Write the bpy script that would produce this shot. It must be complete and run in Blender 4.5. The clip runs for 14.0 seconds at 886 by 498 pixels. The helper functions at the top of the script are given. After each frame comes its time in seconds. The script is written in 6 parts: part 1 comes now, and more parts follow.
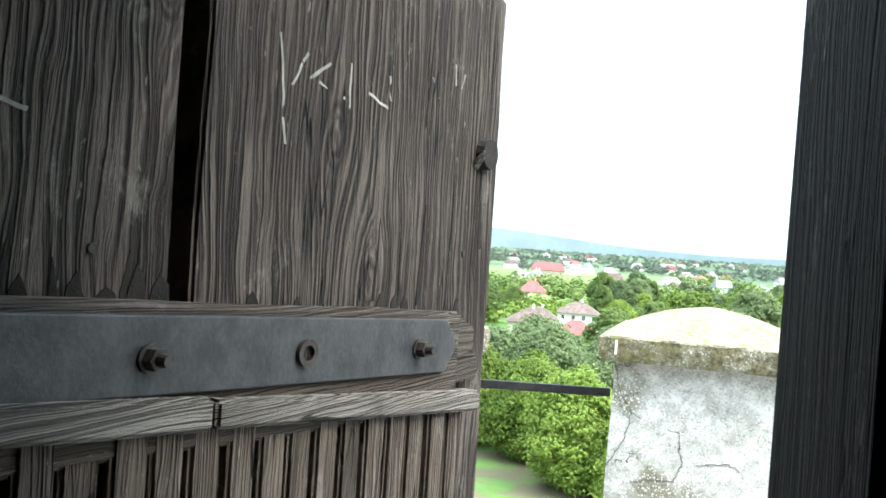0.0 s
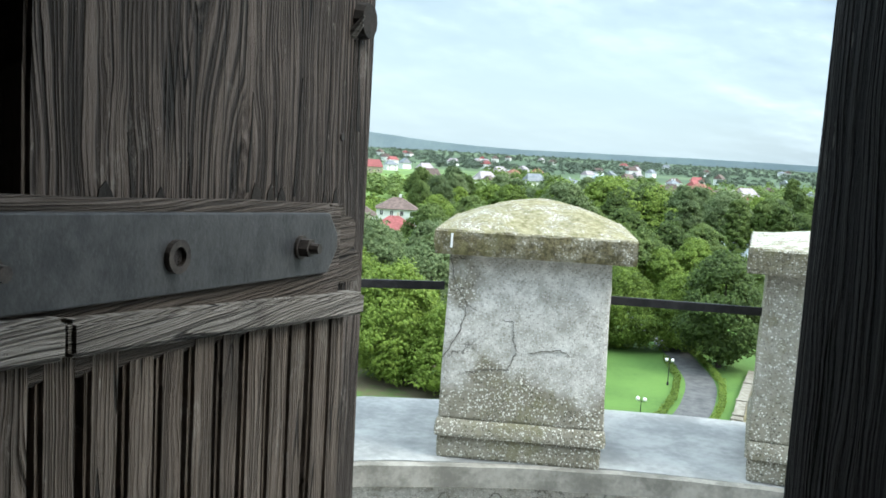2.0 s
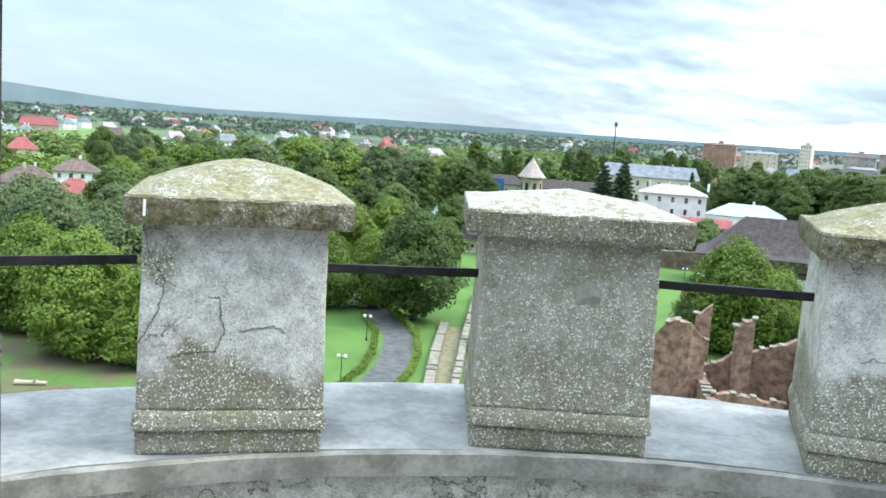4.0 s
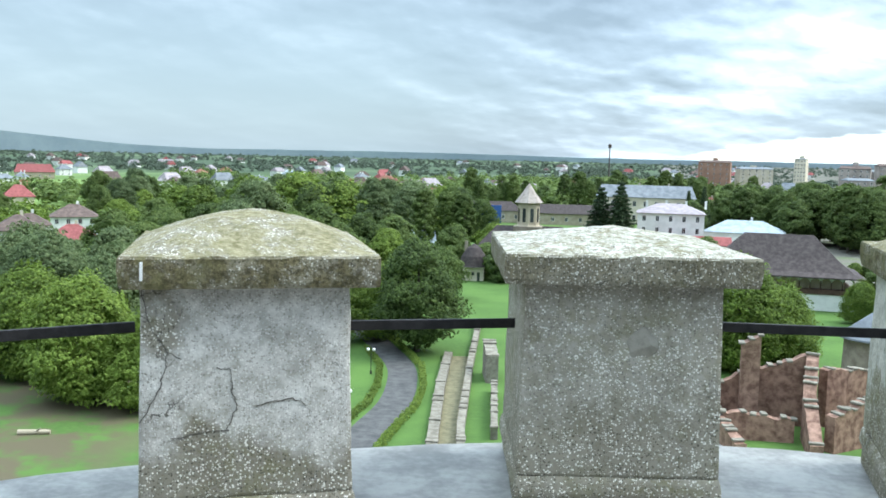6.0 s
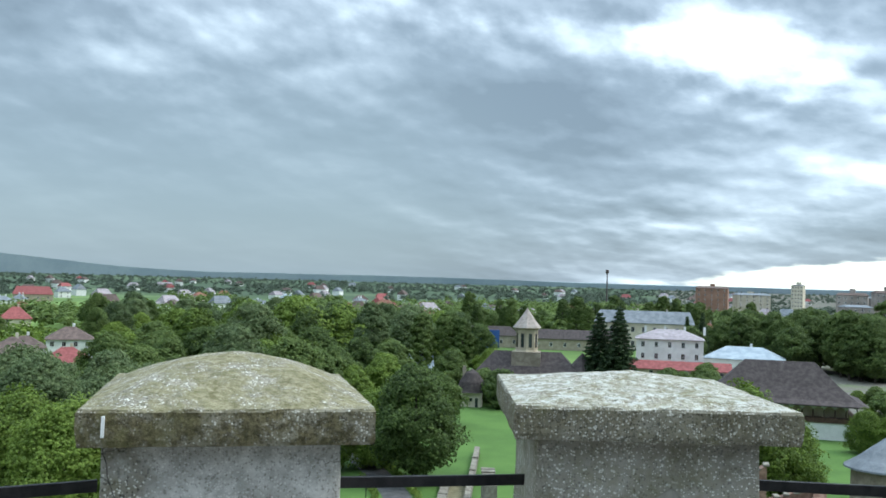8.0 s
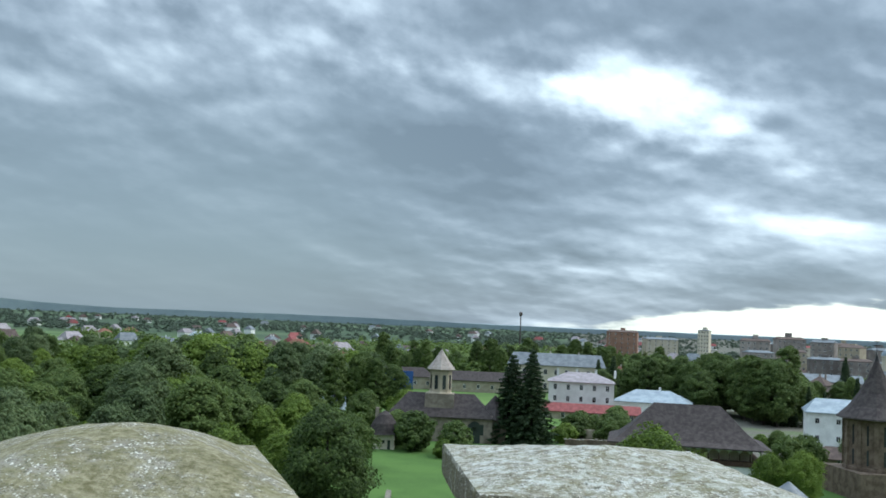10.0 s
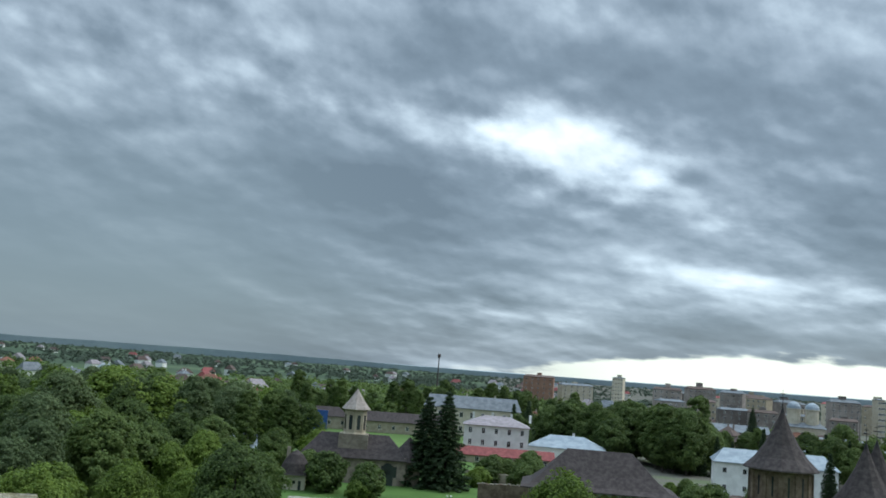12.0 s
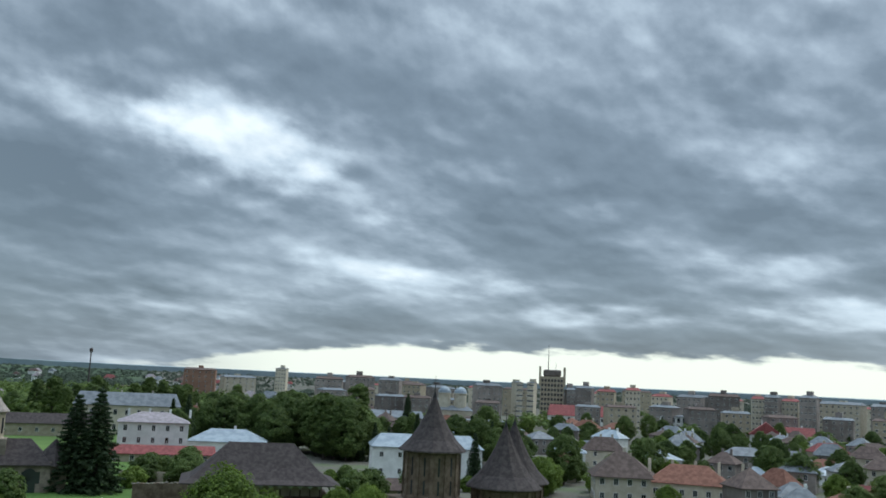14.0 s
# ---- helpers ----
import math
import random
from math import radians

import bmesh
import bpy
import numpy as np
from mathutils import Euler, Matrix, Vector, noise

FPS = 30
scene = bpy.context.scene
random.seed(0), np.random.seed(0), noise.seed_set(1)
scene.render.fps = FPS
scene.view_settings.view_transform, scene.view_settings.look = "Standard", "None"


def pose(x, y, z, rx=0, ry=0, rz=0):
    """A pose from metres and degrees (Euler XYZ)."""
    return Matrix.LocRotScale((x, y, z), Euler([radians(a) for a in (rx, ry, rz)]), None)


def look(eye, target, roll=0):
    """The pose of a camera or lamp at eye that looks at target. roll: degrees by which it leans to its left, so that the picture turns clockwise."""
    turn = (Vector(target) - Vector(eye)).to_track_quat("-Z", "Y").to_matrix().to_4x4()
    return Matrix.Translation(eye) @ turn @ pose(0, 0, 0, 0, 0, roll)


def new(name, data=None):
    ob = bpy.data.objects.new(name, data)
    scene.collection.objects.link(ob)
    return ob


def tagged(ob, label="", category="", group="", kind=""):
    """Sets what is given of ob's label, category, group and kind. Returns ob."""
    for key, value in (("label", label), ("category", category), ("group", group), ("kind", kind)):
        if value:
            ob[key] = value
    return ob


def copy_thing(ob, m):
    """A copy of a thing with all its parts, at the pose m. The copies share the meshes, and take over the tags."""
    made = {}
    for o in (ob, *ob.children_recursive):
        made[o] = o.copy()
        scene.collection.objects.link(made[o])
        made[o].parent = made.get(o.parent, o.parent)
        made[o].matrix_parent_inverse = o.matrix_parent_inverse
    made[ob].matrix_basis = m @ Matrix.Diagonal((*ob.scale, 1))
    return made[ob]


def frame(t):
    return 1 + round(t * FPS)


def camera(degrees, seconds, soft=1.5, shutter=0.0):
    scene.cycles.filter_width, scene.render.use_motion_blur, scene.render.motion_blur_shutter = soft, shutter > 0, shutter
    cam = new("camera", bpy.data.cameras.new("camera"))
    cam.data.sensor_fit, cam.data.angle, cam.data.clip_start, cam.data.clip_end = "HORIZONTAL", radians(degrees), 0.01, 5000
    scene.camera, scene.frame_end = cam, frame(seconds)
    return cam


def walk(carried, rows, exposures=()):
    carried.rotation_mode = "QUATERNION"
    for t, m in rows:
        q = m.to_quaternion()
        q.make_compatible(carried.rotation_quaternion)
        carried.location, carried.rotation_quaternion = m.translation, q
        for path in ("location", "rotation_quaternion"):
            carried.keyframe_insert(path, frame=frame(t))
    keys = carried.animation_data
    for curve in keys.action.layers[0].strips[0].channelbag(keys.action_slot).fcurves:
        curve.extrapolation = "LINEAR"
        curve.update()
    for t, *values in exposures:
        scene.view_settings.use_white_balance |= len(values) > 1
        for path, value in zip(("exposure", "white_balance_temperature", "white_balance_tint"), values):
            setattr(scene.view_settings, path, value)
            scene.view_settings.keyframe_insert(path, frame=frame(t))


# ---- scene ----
cam = camera(51.0, 14.0, soft=1.7)
PATH = [
    (0.0, (0.58, -0.483, 26.717), (-0.574, 1.15, 26.696), 3.8),
    (0.5, (0.572, -0.473, 26.711), (-0.512, 1.206, 26.649), 3.6),
    (1.0, (0.522, -0.45, 26.707), (-0.501, 1.265, 26.603), 3.7),
    (1.5, (0.498, -0.433, 26.705), (-0.474, 1.307, 26.549), 3.6),
    (2.0, (0.481, -0.423, 26.702), (-0.318, 1.397, 26.483), 3.3),
    (2.5, (0.458, -0.407, 26.698), (-0.026, 1.518, 26.448), 4.3),
    (3.0, (0.418, -0.318, 26.694), (0.111, 1.645, 26.462), 4.9),
    (3.5, (0.384, -0.233, 26.683), (0.194, 1.742, 26.43), 4.5),
    (5.8, (0.221, 0.173, 26.694), (0.042, 2.147, 26.423), 1.8),
    (6.0, (0.208, 0.203, 26.703), (0.036, 2.185, 26.502), 1.3),
    (6.5, (0.197, 0.235, 26.729), (0.042, 2.227, 26.656), 0.8),
    (7.0, (0.184, 0.28, 26.738), (0.024, 2.274, 26.737), 0.9),
    (9.5, (0.116, 0.84, 26.769), (-0.032, 2.832, 26.881), 3.8),
    (10.0, (0.052, 0.952, 26.78), (0.055, 2.946, 26.939), 2.5),
    (10.5, (0.021, 1.067, 26.768), (0.142, 3.053, 26.964), 2.5),
    (11.0, (0.034, 1.147, 26.771), (0.214, 3.128, 26.976), 2.1),
    (11.5, (0.148, 1.31, 26.775), (0.312, 3.29, 27.001), 2.3),
    (12.0, (0.226, 1.438, 26.754), (0.391, 3.415, 27.009), 4.3),
    (12.5, (0.2, 1.487, 26.77), (0.45, 3.452, 27.044), 5.4),
    (13.0, (0.155, 1.517, 26.786), (0.615, 3.442, 27.077), 3.8),
    (13.5, (0.097, 1.49, 26.817), (0.814, 3.332, 27.125), 3.0),
    (14.0, (0.147, 1.468, 26.849), (0.995, 3.258, 27.128), 2.7),
]
EXPO = [(0.0, 2.72, 6700, 5.0), (0.25, 2.3, 6700, 4.0), (0.5, 2.0, 6700, 3.5), (1.5, 1.8, 6600, 4.0), (2.3, 1.78, 6550, 5.5), (3.0, 1.76, 6500, 7.0), (5.8, 1.52, 6350, 6.0), (7.0, 1.15, 6300, 5.0), (9.5, 0.62, 6200, 5.0), (11.0, 0.4, 6250, 5.0), (14.0, 0.1, 6250, 6.0)]
walk(cam, [(t, look(e, g, r)) for t, e, g, r in PATH], EXPO)


# ---------- node helpers ----------
class Tree:
    """Short hand for building node trees."""

    def __init__(self, tree):
        self.t = tree
        tree.nodes.clear()

    def node(self, kind, operation=None):
        n = self.t.nodes.new(kind)
        if operation:
            n.operation = operation
        return n

    def put(self, value, socket):
        if isinstance(value, (int, float)):
            socket.default_value = value
        elif isinstance(value, tuple):
            socket.default_value = value if len(value) == len(socket.default_value) else (*value, 1)
        else:
            self.t.links.new(value, socket)

    def math(self, op, a, b=0.0, c=0.0, clamp=False):
        n = self.node("ShaderNodeMath", op)
        n.use_clamp = clamp
        for v, s in zip((a, b, c), n.inputs):
            self.put(v, s)
        return n.outputs[0]

    def smooth(self, v, a, b, lo=0.0, hi=1.0):
        n = self.node("ShaderNodeMapRange")
        n.interpolation_type = "SMOOTHSTEP"
        for val, s in zip((v, a, b, lo, hi), n.inputs):
            self.put(val, s)
        return n.outputs[0]

    def noise(self, vec, scale, detail=4.0, rough=0.55, dist=0.0):
        n = self.node("ShaderNodeTexNoise")
        self.put(vec, n.inputs["Vector"])
        n.inputs["Scale"].default_value = scale
        n.inputs["Detail"].default_value = detail
        n.inputs["Roughness"].default_value = rough
        n.inputs["Distortion"].default_value = dist
        return n.outputs["Fac"]

    def voronoi(self, vec, scale, out="Distance", feature="F1"):
        n = self.node("ShaderNodeTexVoronoi")
        n.feature = feature
        self.put(vec, n.inputs["Vector"])
        n.inputs["Scale"].default_value = scale
        return n.outputs[out]

    def mapping(self, vec, scale=(1, 1, 1), rot=(0, 0, 0), loc=(0, 0, 0)):
        n = self.node("ShaderNodeMapping")
        self.put(vec, n.inputs["Vector"])
        n.inputs["Scale"].default_value = scale
        n.inputs["Rotation"].default_value = rot
        n.inputs["Location"].default_value = loc
        return n.outputs[0]

    def mix(self, f, a, b, blend="MIX"):
        n = self.node("ShaderNodeMix")
        n.data_type, n.blend_type = "RGBA", blend
        self.put(f, n.inputs[0])
        self.put(a, n.inputs[6])
        self.put(b, n.inputs[7])
        return n.outputs[2]

    def ramp(self, f, stops):
        n = self.node("ShaderNodeValToRGB")
        self.put(f, n.inputs[0])
        el = n.color_ramp.elements
        while len(el) < len(stops):
            el.new(0.5)
        for e, (p, c) in zip(el, stops):
            e.position, e.color = p, (*c, 1)
        return n.outputs[0]

    def coords(self, name="Object"):
        return self.node("ShaderNodeTexCoord").outputs[name]

    def place(self):
        return self.node("ShaderNodeNewGeometry").outputs["Position"]

    def island(self):
        return self.node("ShaderNodeNewGeometry").outputs["Random Per Island"]

    def chance(self):
        return self.node("ShaderNodeObjectInfo").outputs["Random"]


# ---------- sky, sun ----------
world = bpy.data.worlds.new("sky")
scene.world = world
world.use_nodes = True
w = Tree(world.node_tree)
ray = w.coords("Generated")
sep = w.node("ShaderNodeSeparateXYZ")
w.put(ray, sep.inputs[0])
dx, dy, dz = sep.outputs
az = w.math("MULTIPLY", w.math("ARCTAN2", dx, dy), 57.2958)
el = w.math("MULTIPLY", w.math("ARCSINE", dz), 57.2958)
up = w.math("LOGARITHM", w.math("ADD", w.math("MAXIMUM", el, -1.0), 8.0), 2.71828)
comb = w.node("ShaderNodeCombineXYZ")
w.put(w.math("DIVIDE", az, 8.0), comb.inputs[0])
w.put(w.math("ADD", w.math("MULTIPLY", up, 4.6), w.math("MULTIPLY", az, 0.028)), comb.inputs[1])
layer = w.mapping(comb.outputs[0], loc=(3.4, 1.1, 0.6))
big = w.noise(layer, 0.55, 3, 0.5)
mid = w.noise(layer, 1.0, 6, 0.5)
lit = w.noise(w.mapping(layer, loc=(0.04, 0.34, 0)), 1.0, 6, 0.5)
fine = w.noise(layer, 3.2, 5, 0.48)
puff = w.math("SUBTRACT", fine, w.noise(w.mapping(layer, loc=(0.02, 0.13, 0)), 3.2, 5, 0.48))
relief = w.math("SUBTRACT", mid, lit)
cover = w.math("ADD", w.math("MULTIPLY", big, 0.55), w.math("ADD", w.math("MULTIPLY", mid, 0.36), w.math("MULTIPLY", fine, 0.09)))
cover = w.math("ADD", cover, w.math("ADD", w.math("MULTIPLY", relief, 0.36), w.math("MULTIPLY", puff, 0.22)))
cover = w.math("ADD", cover, w.smooth(el, 8.0, 20.0, 0.0, 0.07))
frayed = w.math("ADD", w.math("MULTIPLY", w.math("ADD", relief, w.math("SUBTRACT", mid, 0.5)), -2.4), w.math("MULTIPLY", w.math("SUBTRACT", fine, 0.5), -0.9))


def glow(a0, e0, ra, re, slant=0.0):
    """A frayed thin or thick place in the cloud towards a bearing and height."""
    da = w.math("SUBTRACT", az, a0)
    de = w.math("ADD", w.math("SUBTRACT", el, e0), w.math("MULTIPLY", da, slant))
    q = w.math("ADD", w.math("POWER", w.math("DIVIDE", da, ra), 2.0), w.math("POWER", w.math("DIVIDE", de, re), 2.0))
    return w.smooth(w.math("ADD", q, frayed), 2.0, -0.7)


for a0, e0, ra, re, sl, strength in (
        (12.0, 13.8, 5.0, 2.3, 0.18, 0.31), (3.0, 15.0, 8, 1.1, 0.05, 0.12), (-13.5, 18.3, 9, 2.6, 0.1, 0.08), (19.0, 11.0, 4.5, 0.9, 0.4, 0.1),
        (19.8, 6.6, 3, 0.7, 0.1, 0.15), (26.5, 5.9, 4, 0.8, 0.05, 0.17), (24.8, 9.1, 4, 0.9, 0.2, 0.1), (43.3, 13.8, 5, 2.2, 0.3, 0.1),
        (46.0, 7.4, 4, 0.8, 0.05, 0.14), (35.0, 4.3, 4.5, 0.7, 0.0, 0.22), (49.0, 4.8, 5, 0.8, 0.0, 0.17), (12.6, 3.6, 7, 0.9, 0.0, 0.09),
        (-3.6, 4.4, 3.4, 0.7, 0.12, -0.16), (2.0, 9.4, 9, 2.4, 0.25, -0.1), (8.0, 19.0, 12, 2.0, 0.1, -0.1), (29.0, 16.6, 11, 2.4, 0.2, -0.1),
        (41.0, 11.0, 6, 1.4, 0.35, -0.1), (41.0, 2.8, 15, 0.7, 0.0, -0.12), (22.0, 3.4, 7, 0.7, 0.0, -0.09), (33.0, 7.4, 6, 1.1, 0.25, -0.08)):
    cover = w.math("ADD", cover, w.math("MULTIPLY", glow(a0, e0, ra, re, sl), strength))
clouds = w.ramp(cover, [(0.34, (0.128, 0.165, 0.205)), (0.48, (0.19, 0.238, 0.292)), (0.60, (0.30, 0.36, 0.43)), (0.78, (0.56, 0.65, 0.74)), (1.0, (0.88, 0.94, 0.98))])
# a rain curtain far off on one side, and the clear strip under the cloud on the other
rain = w.math("MULTIPLY", w.smooth(az, 6.0, -12.0), w.smooth(el, 19.0, 3.0))
clouds = w.mix(w.math("MULTIPLY", rain, 0.93), clouds, (0.172, 0.222, 0.26))
edge = w.math("ADD", w.smooth(az, 4.0, 21.0, -0.3, 2.0), w.math("ADD", w.math("MULTIPLY", w.math("SUBTRACT", mid, 0.5), 1.4), w.math("MULTIPLY", w.math("SUBTRACT", fine, 0.5), 1.6)))
strip = w.smooth(w.math("SUBTRACT", edge, el), -0.15, 0.3)
strip = w.math("MULTIPLY", strip, w.smooth(az, 0.0, 18.0))
clouds = w.mix(strip, clouds, (0.87, 0.91, 0.82))
nishita = w.node("ShaderNodeTexSky")
nishita.sky_type = "NISHITA"
nishita.sun_disc = False
nishita.sun_elevation, nishita.sun_rotation = radians(48), radians(80)
# an overcast sky is brightest overhead
zenith = w.node("ShaderNodeCombineColor")
for s_ in zenith.inputs:
    w.put(w.smooth(el, 24.0, 65.0, 1.0, 3.9), s_)
clouds = w.mix(1.0, clouds, zenith.outputs[0], "MULTIPLY")
pale = w.mix(1.0, nishita.outputs[0], (0.01, 0.01, 0.01), "MULTIPLY")
sky = w.mix(1.0, clouds, pale, "ADD")
back = w.node("ShaderNodeBackground")
w.put(sky, back.inputs[0])
back.inputs[1].default_value = 1.0
w.put(back.outputs[0], w.node("ShaderNodeOutputWorld").inputs[0])

sun = new("sun", bpy.data.lights.new("sun", "SUN"))
sun.data.energy, sun.data.angle, sun.data.color = 1.5, radians(30), (1.0, 0.97, 0.92)
sun.matrix_world = look((0, 0, 300), (-300 * math.sin(radians(80)) * 0.9, -300 * math.cos(radians(80)) * 0.9, 0))


# ---------- materials ----------
def material(name):
    m = bpy.data.materials.new(name)
    m.use_nodes = True
    return m, Tree(m.node_tree)


def finish(m, n, color, rough=0.8, bump=None, strength=0.3, distance=0.02, metal=0.0, spec=0.4, glass=None):
    b = n.node("ShaderNodeBsdfPrincipled")
    n.put(color, b.inputs["Base Color"])
    n.put(rough, b.inputs["Roughness"])
    n.put(metal, b.inputs["Metallic"])
    b.inputs["Specular IOR Level"].default_value = spec
    if bump is not None:
        k = n.node("ShaderNodeBump")
        k.inputs["Strength"].default_value = strength
        k.inputs["Distance"].default_value = distance
        n.put(bump, k.inputs["Height"])
        n.put(k.outputs[0], b.inputs["Normal"])
    n.put(b.outputs[0], n.node("ShaderNodeOutputMaterial").inputs[0])
    return m


def mottled(name, a, b, scale=3.0, rough=0.85, strength=0.25, distance=0.02, metal=0.0, spread=0.25, spec=0.3):
    """A plain surface with stains, fine grain and a shade of its own for each object."""
    m, n = material(name)
    p = n.place()
    s = n.noise(p, scale, 5, 0.6)
    g = n.noise(p, scale * 9, 4, 0.6)
    f = n.math("ADD", n.math("MULTIPLY", s, 0.75), n.math("MULTIPLY", g, 0.25))
    c = n.mix(n.smooth(f, 0.35, 0.65), a, b)
    v = n.math("ADD", 1.0 - spread / 2, n.math("MULTIPLY", n.chance(), spread))
    grey = n.node("ShaderNodeCombineColor")
    for s_ in grey.inputs:
        n.put(v, s_)
    c = n.mix(1.0, c, grey.outputs[0], "MULTIPLY")
    return finish(m, n, c, rough, f, strength, distance, metal, spec)


def aggregate(name, plaster, lichen, dark, top_crust=0.0, pitted=0.3, low=25.72, sides=0.0):
    """Weathered cast stone: grey cement with pale pebbles, worn plaster (above the height low), stains and lichen."""
    m, n = material(name)
    p = n.place()
    o = n.coords("Object")
    cloudy = n.noise(p, 4.0, 6, 0.65)
    grain = n.noise(p, 90.0, 4, 0.7)
    jog = n.node("ShaderNodeVectorMath", "MULTIPLY_ADD")
    wob = n.node("ShaderNodeTexNoise")
    n.put(p, wob.inputs["Vector"])
    wob.inputs["Scale"].default_value = 70.0
    n.put(wob.outputs["Color"], jog.inputs[0])
    jog.inputs[1].default_value = (0.008, 0.008, 0.008)
    n.put(p, jog.inputs[2])
    cell = n.voronoi(jog.outputs[0], 150.0)
    pick = n.voronoi(jog.outputs[0], 150.0, "Color")
    sepc = n.node("ShaderNodeSeparateColor")
    n.put(pick, sepc.inputs[0])
    reach = n.math("ADD", 0.22, n.math("MULTIPLY", sepc.outputs[1], 0.36))
    shape = n.smooth(n.math("SUBTRACT", reach, cell), -0.03, 0.08)
    drift = n.noise(p, 6.0, 3, 0.6)
    pebble = n.math("MULTIPLY", shape, n.math("GREATER_THAN", n.math("ADD", sepc.outputs[0], n.math("MULTIPLY", n.math("SUBTRACT", drift, 0.5), 0.8)), 0.58))
    pits = n.math("MULTIPLY", shape, n.math("LESS_THAN", sepc.outputs[0], pitted))
    base = n.mix(n.smooth(cloudy, 0.35, 0.7), (0.17, 0.15, 0.11), (0.31, 0.285, 0.225))
    base = n.mix(n.smooth(grain, 0.35, 0.7), base, (0.26, 0.24, 0.195))
    base = n.mix(n.math("MULTIPLY", pits, 0.8), base, (0.05, 0.046, 0.036))
    base = n.mix(n.math("MULTIPLY", pebble, 0.9), base, (0.8, 0.77, 0.68))
    # thin plaster still clinging in places
    sx = n.node("ShaderNodeSeparateXYZ")
    n.put(p, sx.inputs[0])
    film = n.math("ADD", n.noise(p, 3.2, 5, 0.6), n.smooth(sx.outputs[2], low, low + 0.32, -0.14, 0.17))
    film = n.math("MULTIPLY", n.smooth(film, 0.46, 0.6), n.math("MULTIPLY", n.smooth(grain, 0.25, 0.5, 0.45, 1.0), plaster))
    base = n.mix(film, base, n.mix(n.smooth(n.noise(p, 14.0, 5, 0.7), 0.35, 0.68), (0.4, 0.38, 0.34), (0.64, 0.615, 0.565)))
    base = n.mix(n.math("MULTIPLY", n.math("MULTIPLY", pebble, film), 0.4), base, (0.86, 0.84, 0.78))
    base = n.mix(n.math("MULTIPLY", n.math("MULTIPLY", pits, film), 0.55), base, (0.17, 0.155, 0.125))
    warp = n.math("SUBTRACT", n.noise(n.mapping(p, loc=(0.31, 0.12, 0.17)), 2.6, 7, 0.6, 0.4), 0.5)
    some = n.smooth(n.noise(p, 2.1, 2, 0.5), 0.5, 0.58)
    line = n.math("MULTIPLY", n.math("MULTIPLY", n.smooth(n.math("ABSOLUTE", warp), 0.008, 0.002), some), n.math("MULTIPLY", plaster, 0.85))
    base = n.mix(line, base, (0.07, 0.065, 0.055))
    # lichen and algae
    facing = n.node("ShaderNodeSeparateXYZ")
    n.put(n.node("ShaderNodeNewGeometry").outputs["Normal"], facing.inputs[0])
    upward = n.smooth(facing.outputs[2], 0.4, 0.85, 0.35, 1.0)
    crust = n.math("MULTIPLY", n.smooth(n.noise(n.mapping(p, loc=(9, 3, 0)), 30.0, 5, 0.7), 0.4, 0.62), n.math("MULTIPLY", n.smooth(facing.outputs[2], 0.4, 0.85), top_crust))
    base = n.mix(crust, base, (0.6, 0.6, 0.56))
    specks = n.math("MULTIPLY", n.smooth(n.noise(n.mapping(p, loc=(2, 8, 4)), 60.0, 4, 0.7), 0.56, 0.64), top_crust)
    base = n.mix(specks, base, (0.09, 0.09, 0.08))
    sp1 = n.math("MULTIPLY", n.math("MULTIPLY", n.smooth(n.noise(p, 9.0, 6, 0.72), 0.37, 0.56), lichen), upward)
    base = n.mix(sp1, base, n.mix(n.smooth(n.noise(p, 45.0, 4, 0.7), 0.35, 0.65), (0.13, 0.115, 0.055), (0.29, 0.262, 0.165)))
    sp2 = n.math("MULTIPLY", n.smooth(n.noise(n.mapping(p, loc=(4, 2, 1)), 7.0, 6, 0.72), 0.5 - 0.14 * top_crust, 0.62 - 0.1 * top_crust), n.math("MULTIPLY", n.smooth(facing.outputs[2], 0.75, 0.3, 0.5, 1.0), dark))
    base = n.mix(sp2, base, (0.095, 0.085, 0.045))
    flank = n.math("MULTIPLY", n.smooth(facing.outputs[2], 0.6, 0.25), n.math("MULTIPLY", n.smooth(n.noise(n.mapping(p, loc=(7, 1, 3)), 11.0, 6, 0.75), 0.36, 0.56), sides))
    base = n.mix(flank, base, n.mix(n.smooth(n.noise(p, 60.0, 4, 0.7), 0.4, 0.62), (0.05, 0.042, 0.018), (0.16, 0.135, 0.07)))
    foot = n.math("MULTIPLY", n.smooth(n.noise(p, 20.0, 5, 0.7), 0.42, 0.6), n.math("MULTIPLY", n.smooth(n.noise(n.mapping(p, loc=(1, 5, 2)), 3.5, 4, 0.6), 0.42, 0.6), n.math("MULTIPLY", n.math("SUBTRACT", 1.0, film), 0.5)))
    base = n.mix(foot, base, (0.15, 0.14, 0.06))
    h = n.math("ADD", n.math("MULTIPLY", pebble, 0.5), n.math("SUBTRACT", n.math("MULTIPLY", grain, 0.6), n.math("MULTIPLY", pits, 0.7)))
    h = n.math("SUBTRACT", n.math("ADD", h, n.math("MULTIPLY", film, 0.3)), line)
    return finish(m, n, base, 0.92, h, 0.7, 0.006, spec=0.2)


